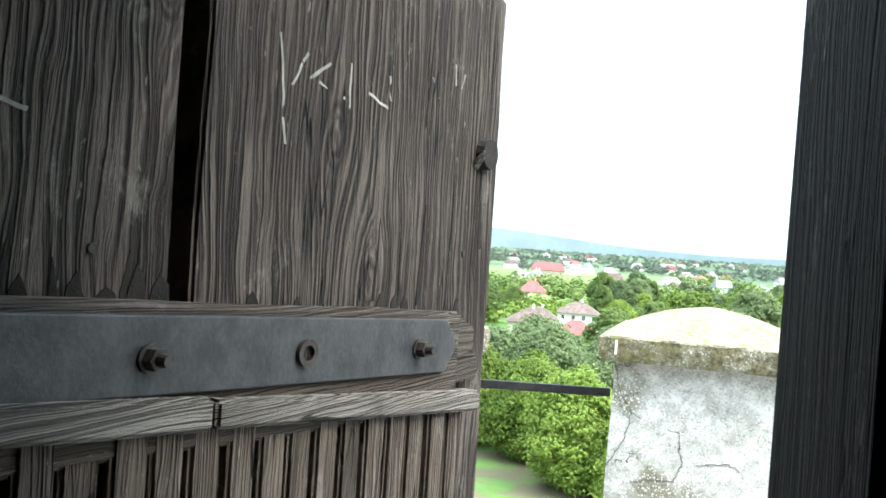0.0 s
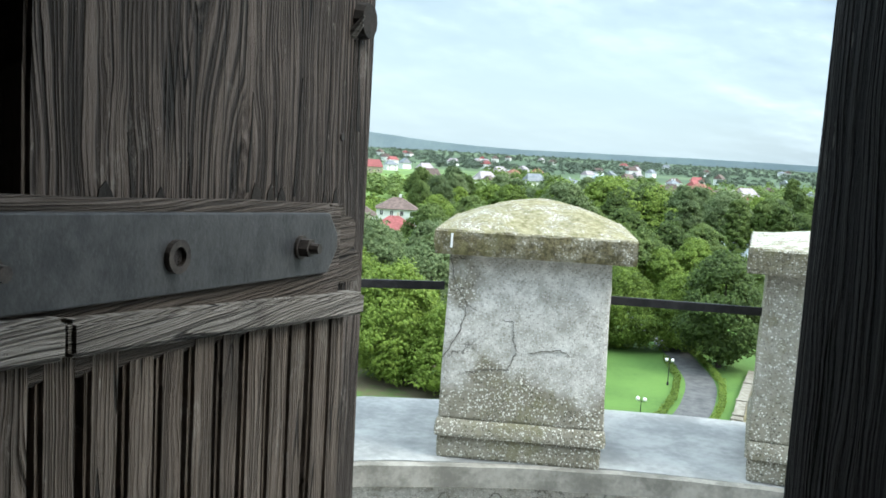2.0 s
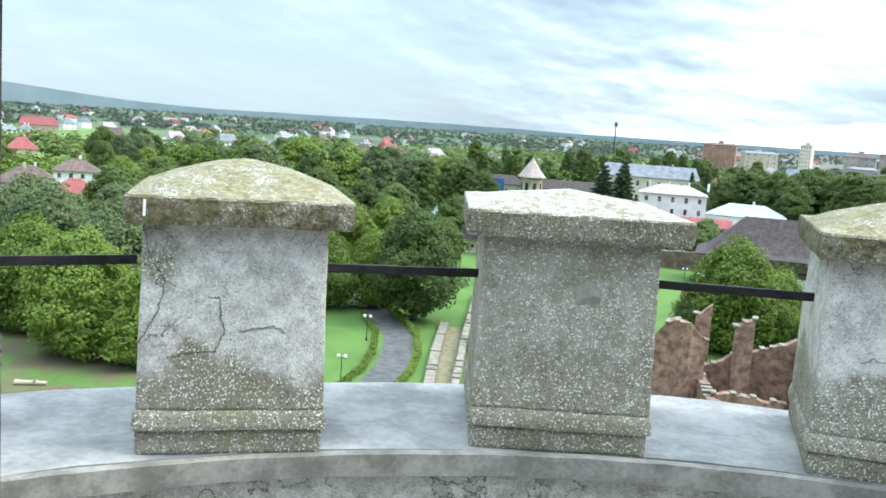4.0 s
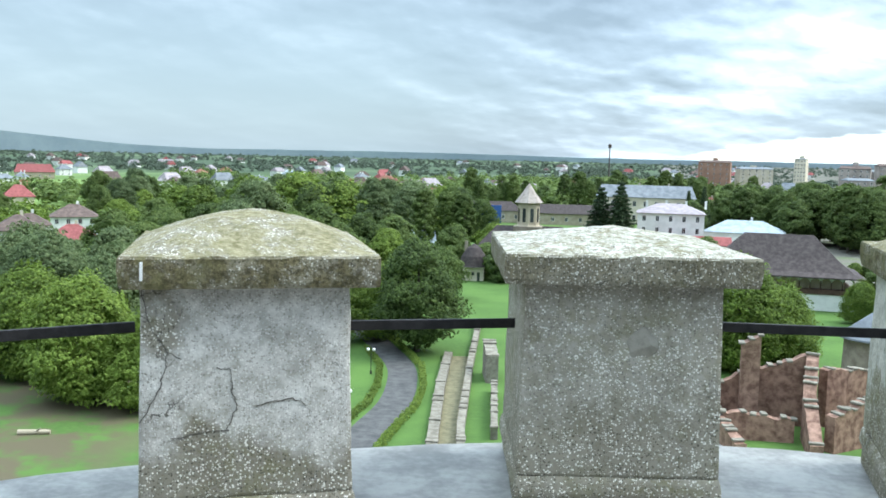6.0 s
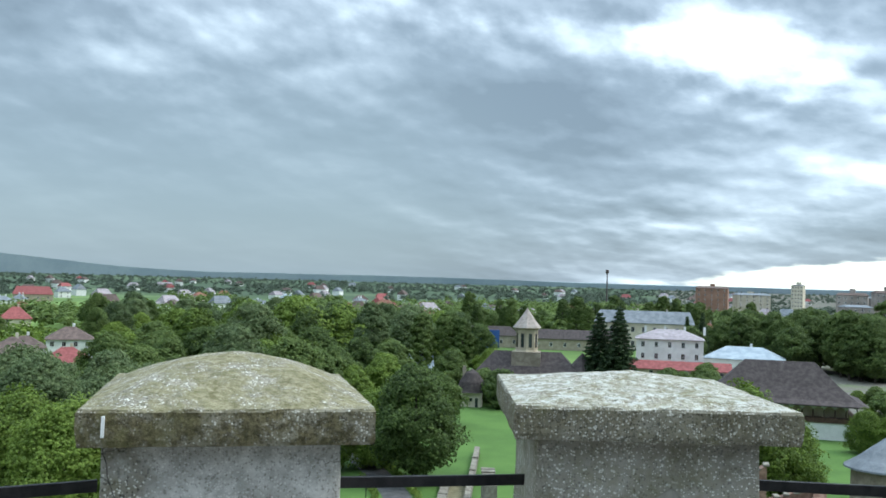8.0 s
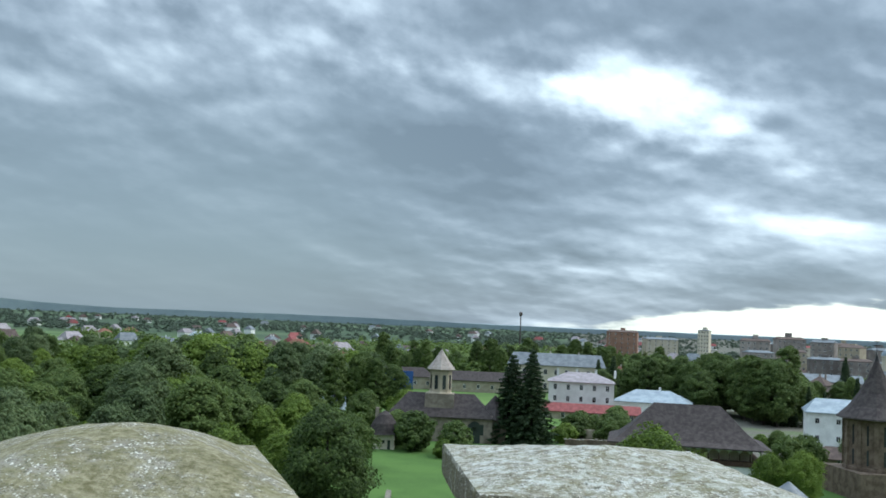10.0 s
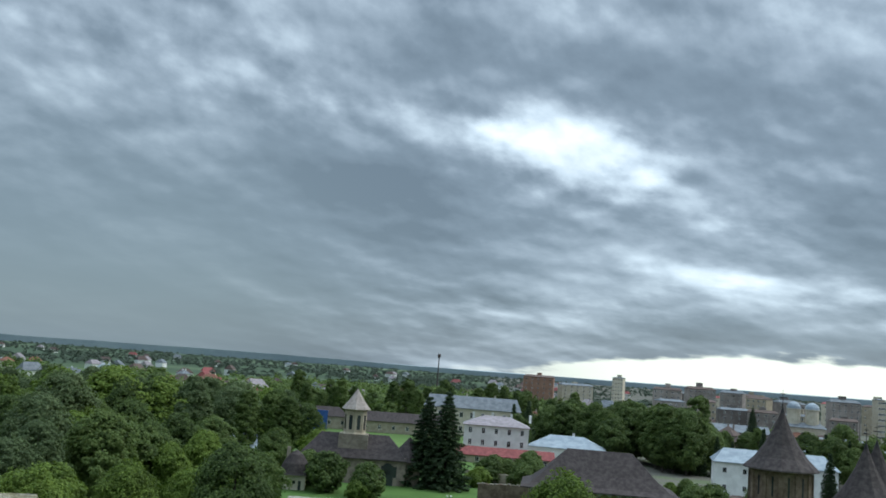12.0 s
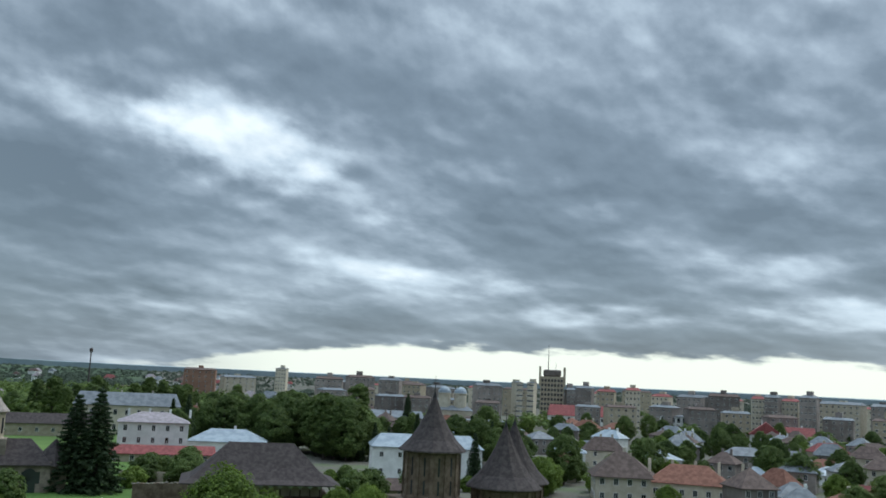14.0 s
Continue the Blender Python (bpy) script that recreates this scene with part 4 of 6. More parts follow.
def crown_points(rng, count, height, low, width, lumps, top=0.75):
    """Points and directions of leaf sprays on many small boughs that fill an uneven crown."""
    pts, nrm = [], []
    mid = (height + low) / 2
    half = (height - low) / 2
    boughs = lumps * 6
    each = count // boughs
    phase = rng.uniform(0, 6.28, 4)
    for k in range(boughs):
        u = 1 - 2 * ((k + 0.5) / boughs) + rng.normal(0, 0.06)
        u = max(-1, min(1, u))
        ang = k * 2.39996 + rng.normal(0, 0.3)
        fat = math.sqrt(max(0.04, 1 - abs(u) ** (1.8 if u > 0 else 3.2))) * (1 - 0.25 * max(0, u) * top)
        fat *= 1 + 0.2 * math.sin(2 * ang + phase[0] + 2.2 * u) + 0.13 * math.sin(3 * ang + phase[1] - 4 * u)
        reach = width * fat * rng.uniform(0.45, 1.0) ** 0.6 * 0.9
        c = np.array([reach * math.cos(ang), reach * math.sin(ang), mid + u * half * rng.uniform(0.85, 1.02)])
        r = width * rng.uniform(0.17, 0.3)
        d = rng.normal(0, 1, (each, 3))
        d /= np.linalg.norm(d, axis=1)[:, None]
        out = np.array([math.cos(ang), math.sin(ang), 0.9 + u * 0.4])
        d = d + out * 0.3
        d /= np.linalg.norm(d, axis=1)[:, None]
        q = c + d * r * (rng.uniform(0.1, 1.15, (each, 1)) ** 0.5) * np.array([1.1, 1.1, 0.75])
        q[:, 2] -= 0.1 * r * np.abs(rng.normal(0, 1, each))
        pts.append(q)
        nrm.append(0.5 * d + out * 0.8)
    return np.concatenate(pts), np.concatenate(nrm)


def trunk_mesh(height, radius, limbs, reach, rng):
    bm = bmesh.new()
    bend = Vector((rng.uniform(-0.3, 0.3), rng.uniform(-0.3, 0.3), height * 0.45))
    rod(bm, (0, 0, -0.3), bend, radius, radius * 0.7, 10)
    rod(bm, bend, (bend.x * 1.5, bend.y * 1.5, height * 0.85), radius * 0.7, radius * 0.2, 8)
    for k in range(limbs):
        a = k * 2.4
        z = height * (0.3 + 0.4 * k / limbs)
        s = Vector((bend.x * z / bend.z, bend.y * z / bend.z, z)) if z < bend.z else Vector((bend.x * 1.2, bend.y * 1.2, z))
        rod(bm, s, s + Vector((math.cos(a) * reach, math.sin(a) * reach, reach * 0.9)), radius * 0.4, radius * 0.12, 6)
    return bm


KINDS = {}


def tree_kind(key, seed, height, low, width, lumps, count, size, mat, label, category="tree", stretch=1.0, radius=0.28, top=0.75):
    rng = np.random.default_rng(seed)
    t = thing("tree" if category == "tree" else "bush", label, category)
    part("trunk", trunk_mesh(height, radius, 7, width * 0.5, rng), M_BARK, t)
    p, d = crown_points(rng, count, height, low, width, lumps, top)
    crown = new("crown", cards("crown", p, d, size, mat, stretch, rng))
    crown.parent = t
    KINDS[key] = [t, 0]


def spruce_kind(key, seed, height, width, count, label):
    rng = np.random.default_rng(seed)
    t = thing("spruce", label, "tree")
    bm = bmesh.new()
    rod(bm, (0, 0, -0.3), (0, 0, height * 0.97), 0.3, 0.03, 10)
    part("trunk", bm, M_BARK, t)
    pts, nrm = [], []
    tiers = 24
    for k in range(tiers):
        f = k / (tiers - 1)
        z = height * (0.07 + 0.92 * f)
        r = width * (1 - f) ** 0.8 * rng.uniform(0.85, 1.12) + 0.12
        arms = int(6 + 8 * (1 - f))
        for a in range(arms):
            ang = a * math.tau / arms + k * 0.7 + rng.uniform(-0.2, 0.2)
            ln = r * rng.uniform(0.75, 1.1)
            n = max(3, int(count / tiers / arms * (1.6 - f)))
            s = rng.uniform(0.05, 1, n) ** 0.6
            x = s * ln
            p = np.stack([x * math.cos(ang) + rng.normal(0, 0.16, n), x * math.sin(ang) + rng.normal(0, 0.16, n), z - 0.38 * x + 0.1 * x * s + rng.normal(0, 0.13, n)], 1)
            pts.append(p)
            nrm.append(np.tile([math.cos(ang) * 0.4, math.sin(ang) * 0.4, 0.8], (n, 1)))
    crown = new("crown", cards("crown", np.concatenate(pts), np.concatenate(nrm), 0.42, M_NEEDLE, 0.7, rng))
    crown.parent = t
    KINDS[key] = [t, 0]


tree_kind("near_a", 1, 14, 0.2, 6.4, 46, 17000, 0.3, M_LEAF_L, "leafy light green tree at the park edge", radius=0.35)
tree_kind("near_b", 2, 15, 1.6, 6.2, 44, 17000, 0.3, M_LEAF, "full dark green broadleaf tree on the lawn", radius=0.4)
tree_kind("near_w", 3, 15, 0.4, 7.0, 44, 17000, 0.3, M_LEAF_W, "grey-green willow among the bushes", radius=0.4)
tree_kind("mid_a", 4, 16, 2.0, 5.4, 26, 10000, 0.38, M_LEAF, "tall dark green broadleaf tree")
tree_kind("mid_b", 5, 13, 1.0, 5.6, 24, 10000, 0.38, M_LEAF, "rounded dark green broadleaf tree")
tree_kind("mid_l", 6, 12, 0.8, 5.6, 22, 10000, 0.38, M_LEAF_L, "fresh light green broadleaf tree")
tree_kind("mid_w", 7, 17, 2.0, 6.2, 26, 10000, 0.4, M_LEAF_W, "tall grey-green willow in the wood")
tree_kind("poplar", 8, 20, 1.5, 3.6, 26, 9000, 0.38, M_LEAF, "tall slender dark poplar", top=0.4)
tree_kind("poplar_w", 9, 20, 1.5, 4.6, 26, 9000, 0.38, M_LEAF_W, "tall silvery green poplar tree", top=0.4)
tree_kind("bush_l", 10, 4.0, 0.1, 2.6, 16, 3000, 0.3, M_LEAF_L, "low light green bush on the grass", "bush", radius=0.08)
tree_kind("bush_d", 11, 6.5, 0.5, 3.6, 18, 3600, 0.36, M_LEAF, "low dark garden tree", "bush", radius=0.12)
spruce_kind("spruce_a", 12, 21, 4.8, 11000, "tall dark spruce beside the church")
spruce_kind("spruce_b", 13, 17, 3.3, 5200, "slim dark green spruce tree")


def plant(key, x, y, scale=1.0, turn=None, wide=1.0):
    t, used = KINDS[key]
    s = scale
    turn = random.uniform(0, 360) if turn is None else turn
    m = pose(x, y, rise(x, y), 0, 0, turn) @ Matrix.Diagonal((s * wide, s * wide, s, 1))
    if used == 0:
        t.matrix_basis = m
        KINDS[key][1] = 1
    else:
        o = copy_thing(t, pose(0, 0, 0))
        o.matrix_basis = m


# park trees close to the tower
for k, x, y, s in (("near_a", -46, 93, 0.92), ("near_a", -37.5, 91, 0.72), ("near_a", -56, 101, 0.9), ("near_w", -60, 112, 1.02), ("near_w", -49, 110, 0.95), ("near_b", -13.8, 124, 0.98),
                   ("near_a", -20, 132, 0.75), ("near_a", -35, 112, 0.85), ("near_a", 28.0, 121, 1.0), ("near_b", 24, 121, 0.55), ("near_a", 34.5, 125, 0.75), ("near_w", -70, 126, 1.0),
                   ("near_a", -68, 104, 0.95), ("near_a", -28, 128, 0.8), ("near_b", -78, 118, 0.9), ("near_a", 57, 160, 0.5), ("near_a", 62, 158, 0.55)):
    plant(k, x, y, s)
# the wood behind
for k, x, y, s in (("poplar_w", -38, 233, 1.02), ("poplar", -27, 252, 0.9), ("poplar", -21.5, 257, 0.88), ("poplar", -16.5, 256, 0.84), ("mid_a", -12, 262, 0.9), ("mid_l", -19.8, 169, 0.84), ("mid_b", -14.5, 171, 0.72), ("mid_l", -72, 240, 1.6), ("mid_l", -60, 246, 1.7), ("mid_l", -49, 250, 1.55), ("mid_l", -84, 236, 1.4), ("mid_w", -66, 226, 1.15), ("mid_w", -54, 172, 1.0),
                   ("mid_a", -42, 188, 1.0), ("mid_l", -48, 181, 1.0), ("mid_l", -32, 176, 0.8), ("mid_l", -28, 190, 0.9), ("mid_b", -35, 200, 1.0), ("mid_a", -50, 250, 1.2), ("mid_a", -57, 243, 1.15),
                   ("bush_d", -3.8, 198, 1.2), ("bush_d", 4.5, 192, 1.05), ("bush_d", -8, 206, 1.1), ("mid_b", -16, 215, 0.8), ("mid_l", -7, 232, 0.8), ("bush_l", 2.5, 189, 0.9),
                   ("spruce_b", 61, 323, 1.05), ("spruce_b", 57, 330, 0.95), ("spruce_b", 44, 430, 1.0), ("spruce_a", 170, 389, 0.95), ("spruce_b", 110.3, 210, 0.82), ("spruce_b", 104, 288, 0.72),
                   ("spruce_b", 108.5, 286, 0.76), ("spruce_b", 113, 284, 0.72), ("spruce_b", 117, 282, 0.66), ("spruce_b", 158, 330, 0.75),
                   ("mid_a", 86, 330, 1.15), ("mid_a", 94, 326, 1.22), ("mid_a", 101, 308, 1.2), ("mid_b", 79, 336, 1.3), ("mid_a", 107, 303, 1.2), ("mid_b", 73, 344, 1.2), ("poplar", 99, 300, 0.95), ("mid_b", 112, 312, 1.2),
                   ("mid_b", 56, 317, 1.0), ("mid_b", 150, 300, 1.1), ("mid_a", 165, 305, 1.1), ("mid_b", 172, 300, 1.0), ("bush_d", 70, 187, 1.1), ("bush_d", 75, 190, 1.1), ("mid_l", 128, 205, 0.7), ("mid_l", 123, 200, 0.75), ("bush_d", 178, 300, 1.2)):
    plant(k, x, y, s)
plant("spruce_a", 17.8, 217, 0.95, 20, 1.45)
plant("spruce_a", 22.0, 214, 1.02, 80, 1.3)
rnd = random.Random(7)
BUILT = [(-136, 269, 16), (-122, 212, 14), (0, 219, 16), (-10, 200, 7), (-28, 252, 6), (46, 293, 20), (70, 300, 20), (60, 188, 22), (78, 166, 9), (92, 162, 12), (110, 238, 22), (140, 190, 14), (160, 188, 16), (175, 264, 12), (-120, 240, 30), (20, 372, 30), (51, 398, 27), (60, 350, 14), (-22, 205, 10), (-25, 230, 9), (-150, 285, 14), (-202, 355, 16), (-212, 374, 12), (-186, 330, 12)]


def free(x, y, pad=0):
    return all(math.hypot(x - a, y - b) > r + pad for a, b, r in BUILT)


def scatter(n, a0, a1, d0, d1, kinds, s0, s1, pad=0):
    for _ in range(n):
        a, d = radians(rnd.uniform(a0, a1)), math.sqrt(rnd.uniform(d0 * d0, d1 * d1))
        x, y = d * math.sin(a), d * math.cos(a)
        if free(x, y, pad):
            plant(rnd.choice(kinds), x, y, rnd.uniform(s0, s1), rnd.uniform(0, 360), rnd.uniform(0.9, 1.2))


scatter(26, -33, -12, 130, 165, ["mid_l", "mid_l", "mid_b", "mid_w"], 0.6, 0.9)
scatter(48, -25, -7, 165, 250, ["mid_l", "mid_b", "mid_a", "mid_b"], 0.65, 1.05)
scatter(60, -26, -3.5, 265, 420, ["mid_w", "mid_l", "mid_w", "mid_a", "mid_l"], 0.75, 1.1)
scatter(26, -36, -26, 290, 420, ["mid_a", "mid_b", "mid_l"], 0.7, 1.0)
scatter(45, -4, 14, 395, 520, ["poplar", "mid_a", "poplar", "mid_b"], 0.75, 1.1)
scatter(22, 12, 24, 330, 440, ["mid_a", "mid_b", "poplar"], 0.7, 1.0)
scatter(40, 22, 62, 260, 520, ["mid_b", "mid_a", "mid_l", "bush_d"], 0.5, 0.85)
scatter(16, 34, 62, 190, 270, ["mid_b", "bush_d", "mid_l"], 0.45, 0.75)


FIELDS = ((-29.5, -21.5), (-17.5, -14.5), (-11.0, -8.5), (-33.5, -31.0))


def far_woods(name, n, a0, a1, d0, d1, size, tall, label, seed, gap=0.0, mat=None):
    """Distant woods: very many small crowns in one sheet of foliage."""
    rng = np.random.default_rng(seed)
    pts, nrm = [], []
    made = 0
    while made < n:
        a, d = radians(rng.uniform(a0, a1)), rng.uniform(d0, d1)
        x, y = d * math.sin(a), d * math.cos(a)
        if noise.noise(Vector((x, y, seed * 50)) / 160) < gap or any(b0 < math.degrees(a) < b1 and 560 < d < 1120 for b0, b1 in FIELDS):
            made += 0.25
            continue
        made += 1
        h = tall * rng.uniform(0.4, 1.1) ** 1.3
        r = h * rng.uniform(0.35, 0.8)
        k = 40 if d1 < 1800 else 26
        q = rng.normal(0, 1, (k, 3))
        q /= np.linalg.norm(q, axis=1)[:, None]
        q[:, 2] = np.abs(q[:, 2]) * 1.3 - 0.3
        pts.append(np.array([x, y, rise(x, y) + h * 0.55]) + q * [r, r, h * 0.42] * rng.uniform(0.35, 1.15, (k, 1)))
        nrm.append(q + np.array([0, 0, 1.1 if d1 < 1000 else 3.0]))
    ob = new(name, cards(name, np.concatenate(pts), np.concatenate(nrm), size, mat or M_LEAF, 1.0, rng))
    tagged(ob, label, "woods", kind="stuff")


far_woods("woods", 1900, -45, 14, 430, 900, 1.7, 11, "mixed green trees between the far houses", 21, 0.0)
# the two farthest belts wear the leaf colour with haze painted in
far_woods("woods", 3400, -45, 64, 900, 1700, 2.0, 9, "dark belts of trees across the plain", 22, 0.02, M_LEAF_HAZE)
far_woods("woods", 4600, -48, 66, 1700, 2600, 2.6, 6, "wooded hills along the horizon", 23, -0.5, M_LEAF_HAZE)
far_woods("woods", 260, 14, 64, 480, 900, 2.0, 9, "street trees between the town blocks", 24, 0.0)
far_woods("hedgerow", 420, -40, -6, 300, 600, 1.3, 7, "light green thickets and hedgerows", 25, 0.05, M_LEAF_L)

# ---------- houses ----------
PANES = {}


def window(parent, x, y, z, wd, ht, turn, frame_mat, framed=True):
    """A window with its frame and dark pane, standing just proud of the wall."""
    key = (round(wd, 2), round(ht, 2), frame_mat.name)
    m = pose(x, y, z, 0, 0, turn)
    if key not in PANES:
        bm = bmesh.new()
        t = 0.09 * min(1, wd)
        box(bm, -wd / 2 - t, -0.07, -t, wd / 2 + t, -0.003, 0)
        box(bm, -wd / 2 - t, -0.07, ht, wd / 2 + t, -0.003, ht + t)
        box(bm, -wd / 2 - t, -0.07, 0, -wd / 2, -0.003, ht)
        box(bm, wd / 2, -0.07, 0, wd / 2 + t, -0.003, ht)
        box(bm, -0.03, -0.06, 0, 0.03, -0.003, ht)
        fr = bpy.data.meshes.new("window")
        bm.to_mesh(fr)
        bm.free()
        fr.materials.append(frame_mat)
        bm = boxed(-wd / 2, -0.03, 0, wd / 2, -0.004, ht)
        gl = bpy.data.meshes.new("pane")
        bm.to_mesh(gl)
        bm.free()
        gl.materials.append(M_GLASS)
        PANES[key] = fr, gl
    fr, gl = PANES[key]
    o = new("window", fr)
    o.parent, o.matrix_basis = parent, m
    g = new("pane", gl)
    g.parent = o


def roof_mesh(w_, d_, z, h, over, hip):
    """Hipped (hip > 0) or gabled roof over a w by d plan, ridge along x, with thick eaves."""
    bm = bmesh.new()
    X, Y = w_ / 2 + over, d_ / 2 + over
    rx = max(X - hip, 0.05)
    drop = over * h / Y
    base = [(-X, -Y), (X, -Y), (X, Y), (-X, Y)]
    lo = [bm.verts.new((x, y, z - drop - 0.18)) for x, y in base]
    ea = [bm.verts.new((x, y, z - drop)) for x, y in base]
    r = [bm.verts.new((-rx, 0, z + h)), bm.verts.new((rx, 0, z + h))]
    bm.faces.new(lo[::-1])
    for i in range(4):
        bm.faces.new((lo[i], lo[(i + 1) % 4], ea[(i + 1) % 4], ea[i]))
    bm.faces.new((ea[0], ea[1], r[1], r[0]))
    bm.faces.new((ea[2], ea[3], r[0], r[1]))
    bm.faces.new((ea[1], ea[2], r[1]))
    bm.faces.new((ea[3], ea[0], r[0]))
    return bm


def house(x, y, turn, wd, dp, h, rh, wall, roof, label, floors=2, cols=4, hip=None, win=(1.0, 1.4), chimneys=1, over=0.5, name="house", category="house", sides=True, group=""):
    t = thing(name, label, category, pose(x, y, rise(x, y), 0, 0, turn), group)
    part("wall", boxed(-wd / 2, -dp / 2, -0.3, wd / 2, dp / 2, h), wall, t)
    rf = part("roof", roof_mesh(wd, dp, h + 0.004, rh, over, dp / 2 if hip is None else hip), roof, t)
    for k in range(chimneys):
        cx = (k - (chimneys - 1) / 2) * wd * 0.3 + wd * 0.08
        part("chimney", boxed(cx - 0.35, dp * 0.12 - 0.35, h + rh * 0.4, cx + 0.35, dp * 0.12 + 0.35, h + rh + 0.9), wall, rf)
    fh = h / floors
    wy = min(win[1], fh * 0.62)
    for f in range(floors):
        z = f * fh + (fh - wy) * 0.45
        for c in range(cols):
            window(t, -wd / 2 + wd * (c + 0.5) / cols, -dp / 2, z, win[0], wy, 0, M_WHITE)
        if sides:
            n = max(1, round(cols * dp / wd))
            for c in range(n):
                window(t, -wd / 2, -dp / 2 + dp * (c + 0.5) / n, z, win[0], wy, -90, M_WHITE)
                window(t, wd / 2, -dp / 2 + dp * (c + 0.5) / n, z, win[0], wy, 90, M_WHITE)
    return t


# the suburb by the river
house(-136, 271, 27, 13, 11, 6.2, 3.2, M_WHITE, M_R_BROWN, "white and cream villa with a brown hipped roof", 2, 4)
house(-121.5, 214, 30, 11, 11, 7.0, 3.2, M_CREAM, M_R_BROWN, "cream villa with a dark hipped roof", 2, 3)
house(-133, 240, 30, 10, 9, 6.0, 2.6, M_WHITE, M_R_BROWN, "white house with a low brown roof", 2, 3)
house(-121, 240, 24, 12, 10, 2.6, 3.4, M_CREAM, M_R_RED, "bungalow with a bright red hipped roof", 1, 3)
house(-212, 374, 30, 12, 10, 6, 4.4, M_CREAM, M_R_RED, "small house with a steep red roof", 2, 2)
house(-28, 255, 8, 7, 9, 3.0, 3.0, M_WHITE, M_R_BLUE, "small cottage with a pale blue metal gable roof", 1, 2, hip=0.05)
# church
church = thing("church", "old brown stone church with dark shingle roofs and a bell tower", "church", pose(1.5, 219, 0, 0, 0, -3))
part("nave", boxed(-11, -4.5, -0.3, 12, 4.5, 6.2), M_STONEWALL, church)
part("nave_roof", roof_mesh(23, 9, 6.204, 4.4, 0.7, 4.5), M_R_DARK, church)
part("porch", boxed(12.003, -3.6, -0.3, 15.2, 3.6, 5.4), M_STONEWALL, church)
bm = bmesh.new()
lathe(bm, [(4.6, 5.3), (4.4, 5.6), (2.2, 8.3), (0.15, 10.6)], 8)
ob = part("porch_roof", bm, M_R_DARK, church)
ob.location = (12.6, 0, 0)
part("tower_base", boxed(-3.6, -3.3, 6, 3.0, 3.3, 10.6), M_STONEWALL, church)
bm = bmesh.new()
lathe(bm, [(2.75, 10.6), (2.55, 11.0), (2.55, 15.7), (2.9, 15.9), (2.9, 16.2)], 8)
ob = part("bell_tower", bm, M_TAN, church)
ob.location = (-0.3, 0, 0)
bm = bmesh.new()
lathe(bm, [(3.35, 16.1), (3.2, 16.3), (1.7, 18.2), (0.1, 20.6)], 8)
ob = part("tower_roof", bm, M_R_BEIGE, church)
ob.location = (-0.3, 0, 0)
for a in range(8):
    m = pose(-0.3, 0, 11.6, 0, 0, a * 45 + 22.5)
    bm = boxed(-0.4, -2.42, 0, 0.4, -2.352, 3.2)
    ob = part("belfry_opening", bm, M_GLASS, church)
    ob.matrix_basis = m
for cx in (-8, -5, 7, 9.6):
    bm = boxed(cx - 0.45, -4.56, 1.8, cx + 0.45, -4.505, 4.2)
    part("church_window", bm, M_GLASS, church)
bm = bmesh.new()
rod(bm, (8.0, -4.6, 0), (8.0, -4.49, 0), 1.3, n=20)
bmesh.ops.translate(bm, vec=(0, 0, 3.6), verts=bm.verts[:])
box(bm, 6.7, -4.6, 0, 9.3, -4.49, 3.6)
part("arched_doorway", bm, M_GLASS, church)
# small round-roofed gatehouse
hut = thing("gatehouse", "small cream gatehouse with a tall dark round roof", "house", pose(-10.4, 200, 0))
part("wall", boxed(-2.3, -2.3, -0.2, 2.3, 2.3, 3.2), M_CREAM, hut)
bm = bmesh.new()
lathe(bm, [(3.4, 3.0), (3.2, 3.3), (2.6, 5.2), (1.4, 7.0), (0.2, 7.8)], 20)
part("roof", bm, M_R_DARK, hut)
part("chimney", boxed(-2.0, -0.4, 3.5, -1.3, 0.4, 8.4), M_STONEWALL, hut)
part("window", boxed(-0.3, -2.36, 1.2, 0.3, -2.304, 1.9), M_GLASS, hut)
part("doorway", boxed(0.9, -2.36, 0, 1.5, -2.304, 1.9), M_GLASS, hut)
# white building with the mauve roof, and the long one behind
house(46, 297, -8, 20, 13, 10.6, 2.6, M_WHITE, M_R_MAUVE, "white three-storey building with a mauve hipped roof", 3, 5, chimneys=4, win=(0.95, 1.6))
house(51, 398, -8, 40, 14, 11.4, 4.6, M_CREAM, M_R_GREY, "long pale building with a grey metal roof", 2, 9, hip=2.0, win=(1.3, 2.0), chimneys=2)
house(20, 378, -3, 44, 10, 4.8, 3.2, M_TAN, M_R_DARK, "long low building under a dark roof", 1, 8, chimneys=0)
house(-14, 382, 6, 26, 9, 5.2, 3.2, M_TAN, M_R_DARK, "low dark-roofed building with a blue awning", 1, 5, chimneys=0)
tagged(part("awning", boxed(-24, 373, -0.2, -9, 373.6, 7.2), M_BLUE), "long bright blue canvas screen beside low roofs", "awning")
house(46, 281, -10, 30, 6, 2.6, 2.0, M_TAN, M_R_RED, "long low shed with a red roof", 1, 6, chimneys=0, hip=0.3)
house(71, 306, -18, 24, 14, 4.6, 3.4, M_WHITE, M_R_BLUE, "white hall with a pale blue metal roof", 1, 5, chimneys=1)
house(111, 241, -18, 30, 13, 8.6, 3.0, M_WHITE, M_R_BLUE, "white two-storey hall with a pale blue roof", 2, 6, chimneys=0, hip=3, win=(0.9, 1.2))

